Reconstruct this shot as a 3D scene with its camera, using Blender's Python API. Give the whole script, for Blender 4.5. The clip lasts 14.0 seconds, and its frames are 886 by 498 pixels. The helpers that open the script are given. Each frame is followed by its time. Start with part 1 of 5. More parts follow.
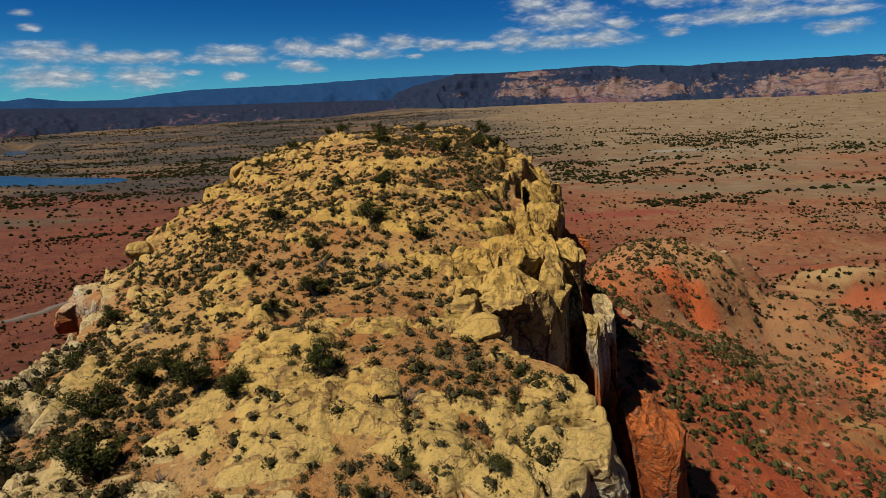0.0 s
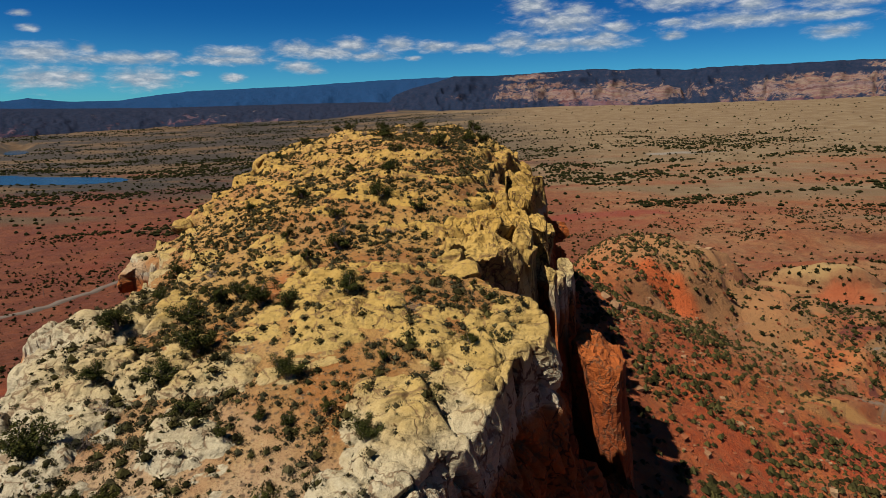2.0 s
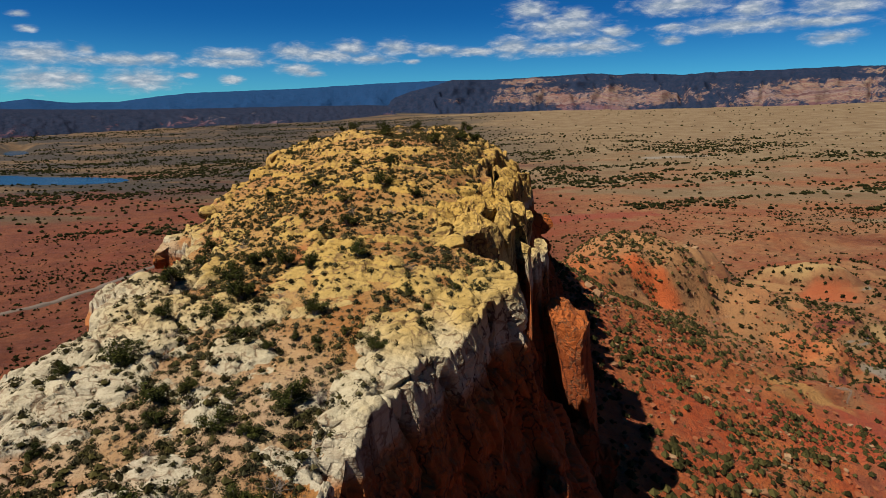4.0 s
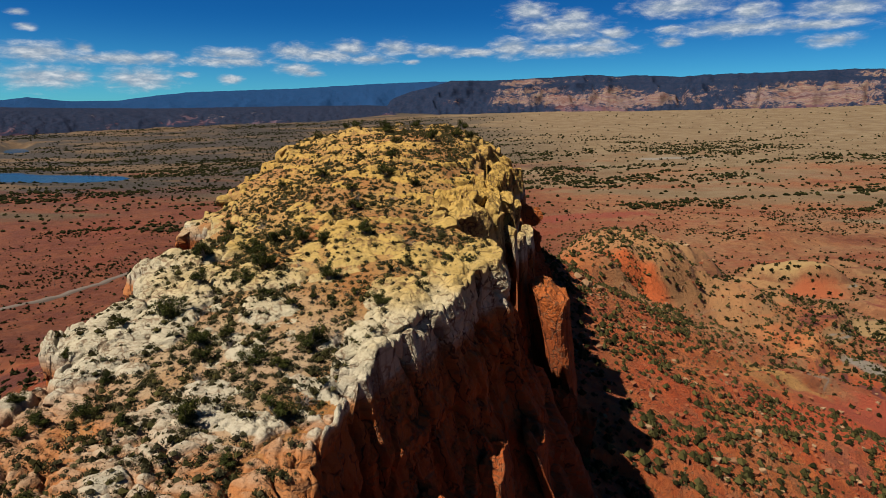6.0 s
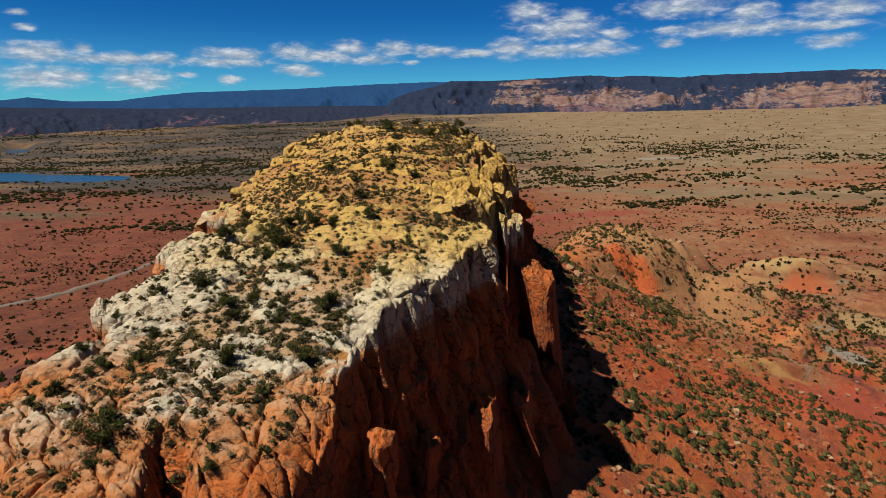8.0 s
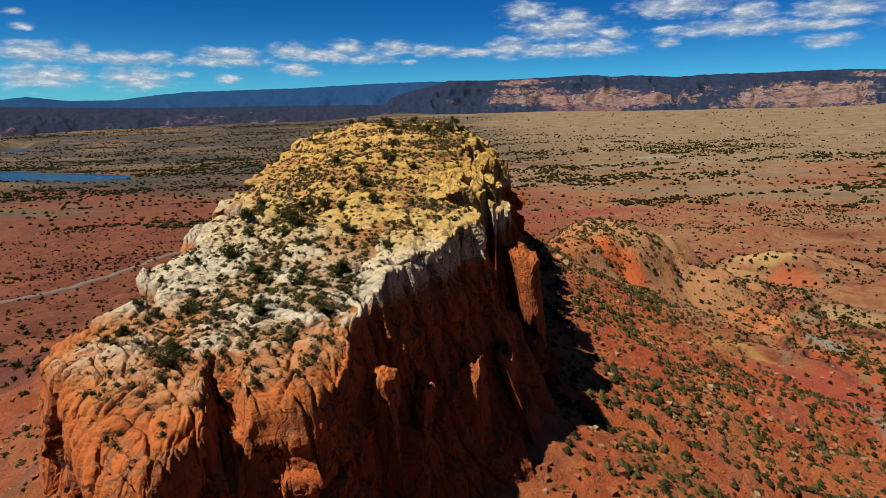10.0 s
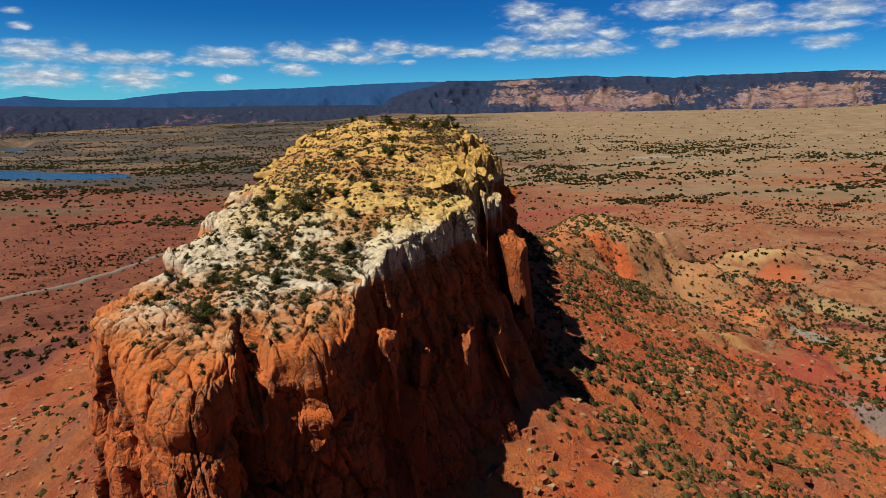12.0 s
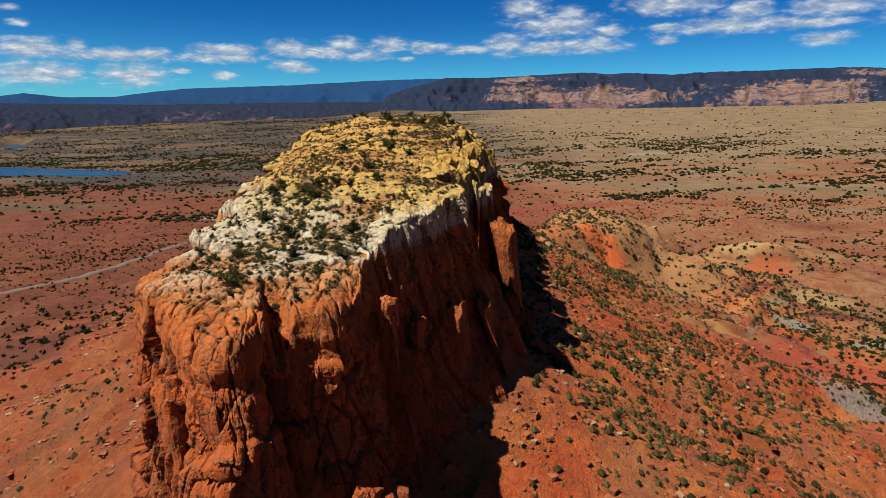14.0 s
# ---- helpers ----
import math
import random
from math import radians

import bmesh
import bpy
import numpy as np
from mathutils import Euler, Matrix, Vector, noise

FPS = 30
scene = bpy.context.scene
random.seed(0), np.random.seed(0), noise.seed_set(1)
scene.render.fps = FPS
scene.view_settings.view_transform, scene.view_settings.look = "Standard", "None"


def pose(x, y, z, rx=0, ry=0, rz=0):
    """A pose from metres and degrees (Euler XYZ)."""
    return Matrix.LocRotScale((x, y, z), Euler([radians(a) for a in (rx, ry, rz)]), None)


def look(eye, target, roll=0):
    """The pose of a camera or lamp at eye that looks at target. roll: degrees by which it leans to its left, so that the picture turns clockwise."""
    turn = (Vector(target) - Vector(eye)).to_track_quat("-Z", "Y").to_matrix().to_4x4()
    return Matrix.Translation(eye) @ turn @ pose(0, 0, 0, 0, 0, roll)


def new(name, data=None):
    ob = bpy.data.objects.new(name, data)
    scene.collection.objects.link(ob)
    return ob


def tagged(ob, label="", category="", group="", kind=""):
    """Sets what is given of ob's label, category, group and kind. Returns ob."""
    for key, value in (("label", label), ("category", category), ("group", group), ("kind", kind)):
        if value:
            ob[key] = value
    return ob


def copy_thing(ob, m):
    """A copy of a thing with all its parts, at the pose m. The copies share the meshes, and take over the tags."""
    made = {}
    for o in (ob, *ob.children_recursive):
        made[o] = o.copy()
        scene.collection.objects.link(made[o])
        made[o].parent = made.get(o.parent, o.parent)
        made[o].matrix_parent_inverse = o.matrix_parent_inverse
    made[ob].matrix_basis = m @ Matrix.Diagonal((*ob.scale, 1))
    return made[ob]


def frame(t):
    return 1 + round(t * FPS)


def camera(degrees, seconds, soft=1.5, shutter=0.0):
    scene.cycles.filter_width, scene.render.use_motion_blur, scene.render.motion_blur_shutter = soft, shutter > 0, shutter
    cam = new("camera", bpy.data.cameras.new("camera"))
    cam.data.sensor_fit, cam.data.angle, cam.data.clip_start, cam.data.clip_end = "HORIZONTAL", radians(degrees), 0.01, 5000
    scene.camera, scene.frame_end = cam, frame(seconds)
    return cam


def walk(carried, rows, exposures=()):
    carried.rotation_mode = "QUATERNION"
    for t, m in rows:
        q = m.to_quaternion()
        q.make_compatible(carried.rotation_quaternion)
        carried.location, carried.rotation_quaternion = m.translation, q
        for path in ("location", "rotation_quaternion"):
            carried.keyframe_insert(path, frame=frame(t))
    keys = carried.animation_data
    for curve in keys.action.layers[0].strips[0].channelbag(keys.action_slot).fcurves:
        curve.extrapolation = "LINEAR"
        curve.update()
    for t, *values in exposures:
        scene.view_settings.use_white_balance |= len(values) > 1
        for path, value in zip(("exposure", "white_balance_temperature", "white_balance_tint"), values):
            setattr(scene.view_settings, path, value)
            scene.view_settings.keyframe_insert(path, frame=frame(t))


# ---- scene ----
cam = camera(75.27, 14.0, soft=0.4)
PATH = [
    (0.0, pose(-5.10, 90.00, 102.18, 75.711, 1.074, 0.879)),
    (0.5, pose(-4.92, 85.47, 102.15, 75.744, 1.008, 0.822)),
    (1.0, pose(-4.76, 81.01, 102.08, 75.812, 1.005, 0.782)),
    (1.5, pose(-4.56, 76.92, 102.00, 75.862, 0.914, 0.747)),
    (2.0, pose(-4.35, 72.85, 101.99, 75.925, 0.793, 0.710)),
    (2.5, pose(-4.06, 68.95, 101.92, 75.973, 0.676, 0.705)),
    (3.0, pose(-3.80, 65.13, 101.92, 76.075, 0.590, 0.655)),
    (5.5, pose(-2.98, 49.92, 101.34, 76.317, 0.203, 0.489)),
    (6.0, pose(-2.84, 47.31, 101.29, 76.299, 0.128, 0.483)),
    (6.5, pose(-2.71, 44.82, 101.16, 76.323, 0.080, 0.466)),
    (7.0, pose(-2.56, 42.20, 101.05, 76.345, 0.082, 0.474)),
    (7.5, pose(-2.40, 39.58, 100.95, 76.352, 0.114, 0.465)),
    (8.0, pose(-2.25, 36.86, 100.90, 76.337, 0.104, 0.443)),
    (8.5, pose(-2.07, 33.73, 100.83, 76.327, 0.100, 0.443)),
    (9.0, pose(-1.87, 30.25, 100.74, 76.304, 0.119, 0.395)),
    (11.5, pose(-1.02, 15.40, 100.17, 76.286, 0.014, 0.152)),
    (12.0, pose(-0.80, 12.96, 99.99, 76.307, -0.001, 0.144)),
    (12.5, pose(-0.69, 10.26, 99.93, 76.307, -0.000, 0.166)),
    (13.0, pose(-0.47, 7.01, 99.94, 76.228, -0.004, 0.164)),
    (13.5, pose(-0.30, 3.47, 99.90, 76.204, -0.017, 0.170)),
    (14.0, pose(-0.00, -0.00, 100.00, 76.027, -0.000, 0.001)),
]
walk(cam, PATH, [(0.0, 0.84), (3.0, 0.97), (6.5, 1.10), (9.0, 1.20), (14.0, 1.29)])

# ---------------------------------------------------------------- light
SUN_DIR = Vector((-0.61, -0.33, 1.0)).normalized()      # towards the sun
sun = new("sun", bpy.data.lights.new("sun", "SUN"))
sun.data.energy, sun.data.angle, sun.data.color = 5.0, radians(0.53), (1.0, 0.955, 0.88)
sun.matrix_world = look((-300, -100, 500), Vector((-300, -100, 500)) - SUN_DIR)
SUN_EL = math.asin(SUN_DIR.z)
SUN_AZ = math.atan2(SUN_DIR.x, SUN_DIR.y)

world = bpy.data.worlds.new("world")
scene.world = world
world.use_nodes = True


class Nodes:
    """Short hand for building node trees."""

    def __init__(self, tree):
        self.t = tree
        tree.nodes.clear()

    def n(self, kind, **kw):
        node = self.t.nodes.new(kind)
        for k, v in kw.items():
            if k == "op":
                node.operation = v
            elif k == "blend":
                node.blend_type = v
            elif k == "dtype":
                node.data_type = v
        return node

    def put(self, sock, v):
        if isinstance(v, bpy.types.NodeSocket):
            self.t.links.new(v, sock)
        elif v is not None:
            if isinstance(v, (tuple, list)) and len(v) == 3 and sock.type == "RGBA":
                v = (*v, 1.0)
            sock.default_value = v

    def math(self, op, a, b=None, c=None, clamp=False):
        node = self.n("ShaderNodeMath", op=op)
        node.use_clamp = clamp
        for s, v in zip(node.inputs, (a, b, c)):
            self.put(s, v)
        return node.outputs[0]

    def vec(self, op, a, b=None, scale=None):
        node = self.n("ShaderNodeVectorMath", op=op)
        self.put(node.inputs[0], a)
        if b is not None:
            self.put(node.inputs[1], b)
        if scale is not None:
            self.put(node.inputs["Scale"], scale)
        return node.outputs["Value"] if op in ("LENGTH", "DOT_PRODUCT", "DISTANCE") else node.outputs[0]

    def mix(self, f, a, b, blend="MIX"):
        node = self.n("ShaderNodeMix", dtype="RGBA", blend=blend)
        node.clamp_factor = True
        self.put(node.inputs[0], f)
        self.put(node.inputs[6], a)
        self.put(node.inputs[7], b)
        return node.outputs[2]

    def noise(self, vector, scale, detail=4.0, rough=0.55, dist=0.0):
        node = self.n("ShaderNodeTexNoise")
        self.put(node.inputs["Vector"], vector)
        for k, v in (("Scale", scale), ("Detail", detail), ("Roughness", rough), ("Distortion", dist)):
            self.put(node.inputs[k], v)
        return node.outputs[0]

    def voronoi(self, vector, scale, feature="F1"):
        node = self.n("ShaderNodeTexVoronoi")
        node.feature = feature
        self.put(node.inputs["Vector"], vector)
        self.put(node.inputs["Scale"], scale)
        return node.outputs[0]

    def span(self, v, lo, hi, a=0.0, b=1.0):
        node = self.n("ShaderNodeMapRange")
        node.interpolation_type = "SMOOTHSTEP"
        for s, x in zip(node.inputs, (v, lo, hi, a, b)):
            self.put(s, x)
        return node.outputs[0]

    def ramp(self, f, stops):
        node = self.n("ShaderNodeValToRGB")
        e = node.color_ramp.elements
        while len(e) < len(stops):
            e.new(0.5)
        for el, (p, c) in zip(e, stops):
            el.position, el.color = p, (*c, 1.0)
        self.put(node.inputs[0], f)
        return node.outputs[0]

    def stretch(self, v, s):
        return self.vec("MULTIPLY", v, s)

    def split(self, v):
        node = self.n("ShaderNodeSeparateXYZ")
        self.put(node.inputs[0], v)
        return node.outputs

    def join(self, x, y, z):
        node = self.n("ShaderNodeCombineXYZ")
        for s, v in zip(node.inputs, (x, y, z)):
            self.put(s, v)
        return node.outputs[0]


# sky: clear blue with a band of small fair-weather cumulus
w = Nodes(world.node_tree)
sky = w.n("ShaderNodeTexSky")
sky.sky_type, sky.sun_disc = "NISHITA", False
sky.sun_elevation, sky.sun_rotation = SUN_EL, SUN_AZ
sky.altitude, sky.air_density, sky.dust_density, sky.ozone_density = 1900, 0.9, 0.2, 1.5
way = w.n("ShaderNodeTexCoord").outputs["Generated"]
wx, wy, wz = w.split(way)
flat = w.math("SQRT", w.math("ADD", w.math("MULTIPLY", wx, wx), w.math("MULTIPLY", wy, wy)))
az = w.math("MULTIPLY", w.math("ARCTAN2", wx, wy), 57.296)
el = w.math("MULTIPLY", w.math("ARCTAN2", wz, flat), 57.296)
# cloud banks: azimuth, elevation, half width, half height (degrees)
LOW_CLOUDS = [
    (-34.4, 4.4, 2.6, 0.85), (-31.1, 4.86, 0.8, 0.39), (-29.0, 4.13, 4.7, 0.5), (-25.7, 4.26, 1.5, 0.55), (-19.7, 4.78, 2.9, 0.57),
    (-20.0, 4.15, 3.9, 0.42), (-14.3, 5.16, 2.0, 0.68), (-11.8, 4.87, 3.6, 0.59), (-9.2, 5.5, 1.8, 0.69), (-5.0, 5.55, 1.9, 0.7),
    (-7.7, 4.53, 2.6, 0.4), (-1.3, 5.32, 2.1, 0.5), (2.5, 5.17, 2.7, 0.4), (5.9, 5.55, 2.1, 0.89), (9.3, 5.25, 3.1, 0.59),
    (13.4, 5.33, 3.5, 0.58), (14.4, 5.88, 1.2, 0.48), (-34.3, 2.51, 3.1, 0.94), (-32.0, 2.66, 1.2, 0.61), (-27.4, 2.56, 2.8, 0.92),
]
HIGH_CLOUDS = [
    (-23.6, 3.02, 0.9, 0.28), (-20.0, 2.66, 1.1, 0.39), (-14.2, 3.59, 1.8, 0.5), (-12.7, 3.21, 1.0, 0.3), (-3.4, 4.31, 0.8, 0.2),
    (7.4, 8.69, 2.1, 0.85), (10.5, 7.19, 3.8, 1.05), (11.7, 8.11, 1.5, 0.71), (15.3, 6.58, 1.5, 0.48), (20.4, 8.53, 4.0, 0.81),
    (20.1, 6.73, 1.4, 0.37), (20.0, 5.62, 1.0, 0.38), (26.2, 7.87, 1.9, 0.87), (25.5, 6.6, 5.3, 0.62), (31.2, 6.47, 3.4, 0.42),
    (32.5, 7.6, 3.2, 0.82), (32.1, 5.23, 1.9, 0.51), (-34.8, 6.29, 0.7, 0.28), (-35.2, 7.3, 0.7, 0.24), (40, 6.5, 4, 1.0),
    (-41, 4, 4, 1.2),
]
spot = w.join(az, el, 0.0)
bank = None
for a0, e0, wa, we in LOW_CLOUDS + HIGH_CLOUDS:
    d = w.vec("LENGTH", w.vec("MULTIPLY", w.vec("SUBTRACT", spot, (a0, e0, 0.0)), (0.8 / wa, 0.8 / we, 0.0)))
    bank = d if bank is None else w.math("SMOOTH_MIN", bank, d, 0.12)
puffs = w.join(w.math("MULTIPLY", az, 0.62), w.math("MULTIPLY", el, 1.7), 0.0)
lift = w.vec("ADD", puffs, (-0.22, 0.75, 0.0))


def cloud(at):
    big = w.noise(at, 1.0, 7.0, 0.62, 0.3)
    return w.math("SUBTRACT", w.math("MULTIPLY", w.math("SUBTRACT", big, 0.5), 1.5), w.math("SUBTRACT", bank, 1.02))


here, above = cloud(puffs), cloud(lift)
cover = w.span(here, -0.12, 0.95)
lit = w.span(w.math("SUBTRACT", here, above), -0.25, 0.60)
white = w.mix(lit, (3.1, 3.9, 4.9), (8.0, 8.2, 8.4))
haze = w.span(el, 0.0, 9.0)
tint = w.mix(haze, (0.175, 0.66, 0.92), (0.037, 0.34, 0.71))
tint = w.mix(w.span(el, 5.0, 90.0), tint, (0.010, 0.09, 0.25))
blue = w.mix(1.0, sky.outputs[0], tint, "MULTIPLY")
whole = w.mix(w.math("MULTIPLY", cover, 0.93), blue, white)
bg = w.n("ShaderNodeBackground")
w.put(bg.inputs[0], whole)
bg.inputs[1].default_value = 0.0445
w.t.links.new(bg.outputs[0], w.n("ShaderNodeOutputWorld").inputs[0])


# ---------------------------------------------------------------- noise on arrays
def hashed(ix, iy, iz, seed):
    h = (ix.astype(np.int64) * 374761393 + iy.astype(np.int64) * 668265263 + iz.astype(np.int64) * 2147483647 + seed * 1274126177) & 0xFFFFFFFF
    h = ((h ^ (h >> 13)) * 1274126177) & 0xFFFFFFFF
    h = ((h ^ (h >> 16)) * 2246822519) & 0xFFFFFFFF
    return ((h ^ (h >> 15)) & 0xFFFFFF) / float(0xFFFFFF)


def vnoise(x, y, z=None, seed=0):
    """Smooth value noise from -1 to 1."""
    x, y = np.asarray(x, float), np.asarray(y, float)
    z = np.zeros_like(x) if z is None else np.asarray(z, float) + 0 * x
    ix, iy, iz = np.floor(x), np.floor(y), np.floor(z)
    fx, fy, fz = x - ix, y - iy, z - iz
    fx, fy, fz = (f * f * f * (f * (f * 6 - 15) + 10) for f in (fx, fy, fz))
    out = 0
    for a in (0, 1):
        for b in (0, 1):
            for c in (0, 1):
                out = out + hashed(ix + a, iy + b, iz + c, seed) * (fx if a else 1 - fx) * (fy if b else 1 - fy) * (fz if c else 1 - fz)
    return out * 2 - 1


def fbm(x, y, z=None, seed=0, octaves=4, gain=0.5):
    out, amp, total, k = 0, 1.0, 0.0, 1.0
    for o in range(octaves):
        out = out + amp * vnoise(x * k, y * k, None if z is None else z * k, seed + 17 * o)
        total, amp, k = total + amp, amp * gain, k * 2.03
    return out / total


def cells(x, y, seed=0, full=False, norm=2):
    """Distance to the nearest and next cell centre, and the cell's own number."""
    ix, iy = np.floor(x), np.floor(y)
    f1, f2, own = np.full(x.shape, 9.0), np.full(x.shape, 9.0), np.zeros(x.shape)
    aside = np.zeros(x.shape)
    o = np.zeros_like(x)
    for a in (-1, 0, 1):
        for b in (-1, 0, 1):
            cx, cy = ix + a, iy + b
            ux = cx + 0.1 + 0.8 * hashed(cx, cy, o, seed) - x
            uy = cy + 0.1 + 0.8 * hashed(cx, cy, o + 1, seed) - y
            d = np.hypot(ux, uy) if norm == 2 else np.maximum(np.abs(ux), np.abs(uy))
            near = d < f1
            f2 = np.where(near, f1, np.minimum(f2, d))
            own = np.where(near, hashed(cx, cy, o + 2, seed), own)
            aside = np.where(near, ux, aside)
            f1 = np.where(near, d, f1)
    return (f1, f2, own, aside) if full else (f1, f2, own)


def step(v, lo, hi):
    t = np.clip((v - lo) / (hi - lo), 0, 1)
    return t * t * (3 - 2 * t)


def smax(a, b, k):
    h = np.clip(0.5 + 0.5 * (a - b) / k, 0, 1)
    return b + (a - b) * h + k * h * (1 - h)


# ---------------------------------------------------------------- plan of the mesa
# rim of the mesa in plan: x, y
WEST_RIM = [(-24, 267), (-44, 258), (-51, 238), (-50, 215), (-49.8, 203), (-46.5, 197), (-48.5, 190), (-55, 184.5), (-54.8, 178.5), (-50, 174.5), (-50.5, 170), (-57.8, 166.8), (-59, 163), (-54.5, 160),
       (-49.5, 156.5), (-46, 150), (-45.5, 141), (-48, 137), (-51.3, 134), (-51, 130.8), (-46, 127.8), (-44, 121), (-45.5, 113), (-48.8, 108), (-47.6, 104.5), (-42.5, 101.5), (-41.5, 96), (-44, 91),
       (-47.3, 87.5), (-46, 82), (-41.8, 77.5), (-35.5, 69)]
EAST_RIM = [(-29.5, 63.2), (-24.6, 63.4), (-21.8, 68.5), (-19.5, 73), (-15, 75.5), (-12, 82), (-11.5, 89), (-10.5, 95), (-7.5, 101), (-3, 109), (0, 115), (3.2, 120),
       (4.6, 126), (3.6, 130.5), (-0.5, 133), (-3.6, 135.5), (-3.2, 139), (-1.8, 144), (0.5, 149), (3.5, 156), (4.5, 166), (5.5, 178), (7.5, 193), (11, 210), (14, 228), (11, 248), (-2, 262)]
RIM = WEST_RIM + EAST_RIM


def closed_curve(points, count, dense=False):
    """Evenly spaced points on a smooth closed curve through the given ones."""
    p = np.array(points, float)
    t = np.linspace(0, 1, 40, endpoint=False)[:, None]
    out = []
    for k in range(len(p)):
        a, b, c, d = p[k - 1], p[k], p[(k + 1) % len(p)], p[(k + 2) % len(p)]
        out.append(0.5 * (2 * b + (c - a) * t + (2 * a - 5 * b + 4 * c - d) * t**2 + (3 * b - a - 3 * c + d) * t**3))
    q = np.concatenate(out)
    q = np.vstack([q, q[:1]])
    arc = np.r_[0, np.cumsum(np.hypot(*np.diff(q, axis=0).T))]
    s = np.linspace(0, arc[-1], count, endpoint=False)
    if dense:
        # more points where the camera passes near, fewer round the far end
        mid = 0.5 * (q[:-1, 1] + q[1:, 1])
        weight = np.interp(mid, [60, 110, 150, 190, 230, 250], [1.9, 1.5, 1.15, 0.8, 0.5, 0.25])
        run = np.r_[0, np.cumsum(np.diff(arc) * weight)]
        s = np.interp(np.linspace(0, run[-1], count, endpoint=False), run, arc)
    return np.stack([np.interp(s, arc, q[:, 0]), np.interp(s, arc, q[:, 1])], 1), s


def top_height(x, y):
    """The smooth lie of the mesa's top."""
    crest = np.interp(y, [50, 64, 80, 101, 110, 120, 130, 148, 160, 175, 190, 205, 228, 250, 275],
                      [70.5, 72.3, 75.0, 78.2, 80.2, 82.0, 84.0, 86.2, 89.5, 92.5, 94.5, 95.6, 96.3, 95, 90])
    fall = np.interp(y, [60, 80, 106, 132, 164, 185, 200, 235, 260], [1.0, 1.0, 4.2, 8.0, 11.0, 9.5, 6.5, 5.0, 5.0])
    left = np.clip((-14 - x) / 40.0, 0, 1.4)
    right = np.clip((x + 6) / 14.0, 0, 1.6)
    return crest - fall * left**1.6 - np.interp(y, [60, 110, 135, 175, 230], [0.3, 0.8, 2.0, 3.5, 4.5]) * right**1.5


OUTLINE, OUTARC = closed_curve(RIM, 400)


def rim_side(x, y):
    """Distance to the rim (negative inside), and the index of the nearest rim point."""
    x, y = np.ravel(x), np.ravel(y)
    far, idx = np.empty(len(x)), np.empty(len(x), int)
    for a in range(0, len(x), 20000):
        d = (x[a:a + 20000, None] - OUTLINE[:, 0]) ** 2 + (y[a:a + 20000, None] - OUTLINE[:, 1]) ** 2
        idx[a:a + 20000] = d.argmin(1)
        far[a:a + 20000] = np.sqrt(d.min(1))
    inside = np.zeros(len(x), bool)
    px, py = OUTLINE.T
    qx, qy = np.roll(px, -1), np.roll(py, -1)
    near = np.flatnonzero((x > -75) & (x < 30) & (y > 50) & (y < 280))
    for a in range(0, len(near), 20000):
        k = near[a:a + 20000]
        up = (py > y[k, None]) != (qy > y[k, None])
        cross = px + (y[k, None] - py) * (qx - px) / np.where(qy == py, 1e-9, qy - py)
        inside[k] = ((up & (x[k, None] < cross)).sum(1) % 2) == 1
    return np.where(inside, -far, far), idx


def batter(x, y):
    """How far the cliff leans out per metre of its height, by the place on the rim."""
    east = step(x + 0.05 * y, -14, -2) * step(y, 66, 84)
    west = step(-x, 38, 43) * step(y, 92, 100) * (1 - step(y, 205, 225))
    return 0.09 - 0.05 * west + 0.05 * (1 - step(y, 64, 80)) * step(x, -38, -30) + (0.12 + 0.14 * step(y, 92, 112)) * east + 0.16 * step(y, 235, 262)


def foot_height(x, y):
    return np.interp(y, [50, 90, 105, 147, 200, 250, 285], [38, 37.5, 41, 46, 49, 56, 58]) - 4 * step(-x, 25, 50)


def foot_out(x, y):
    return 0.5 + batter(x, y) * (top_height(x, y) - foot_height(x, y))


# ---------------------------------------------------------------- lie of the land
HILLS = [  # x, y, height above the plain, half length, half width, turn in degrees
    (54, 298, 80, 62, 50, 62), (82, 342, 80, 66, 58, 62), (108, 384, 68, 68, 66, 60), (135, 350, 46, 80, 66, 20), (70, 392, 54, 42, 44, 0), (142, 442, 46, 64, 42, 45), (165, 408, 22, 70, 38, -30), (215, 385, 16, 70, 26, -32), (256, 462, 23, 46, 19, -12),
    (300, 500, 14, 60, 20, -20), (225, 330, 12, 40, 14, -35), (280, 400, 14, 50, 18, -30), (170, 285, 16, 55, 16, -40), (330, 620, 10, 60, 24, 20), (-238, 262, 30, 48, 26, 25), (-275, 330, 14, 50, 24, 60),
]


def plain_height(x, y):
    r = np.hypot(x, y)
    azm = np.arctan2(x, y)
    side = step(x, -180, 260)
    z = -62 + 33 * side
    goal = np.interp(np.degrees(azm), [-60, -37, -29, -20, -12, -4.6, 6, 17, 26, 37, 60], [-15, -10, 8, 28, 38, 75, 86, 96, 104, 127, 130])
    back = np.where(y < 0, 30.0, 0.0)
    start = np.interp(np.degrees(azm), [-38, -25, -10], [2600, 1900, 1300])
    rise = np.clip((r - start) / (3750 - start), 0, 1.5) ** 1.15
    z = z + rise * (goal - back - z)
    z = z + 2.2 * fbm(x / 130, y / 130, None, 5, 4) * (0.5 + side) + 5 * fbm(x / 700, y / 700, None, 9, 3) * step(r, 500, 1500) * (0.25 + 0.75 * side)
    return z


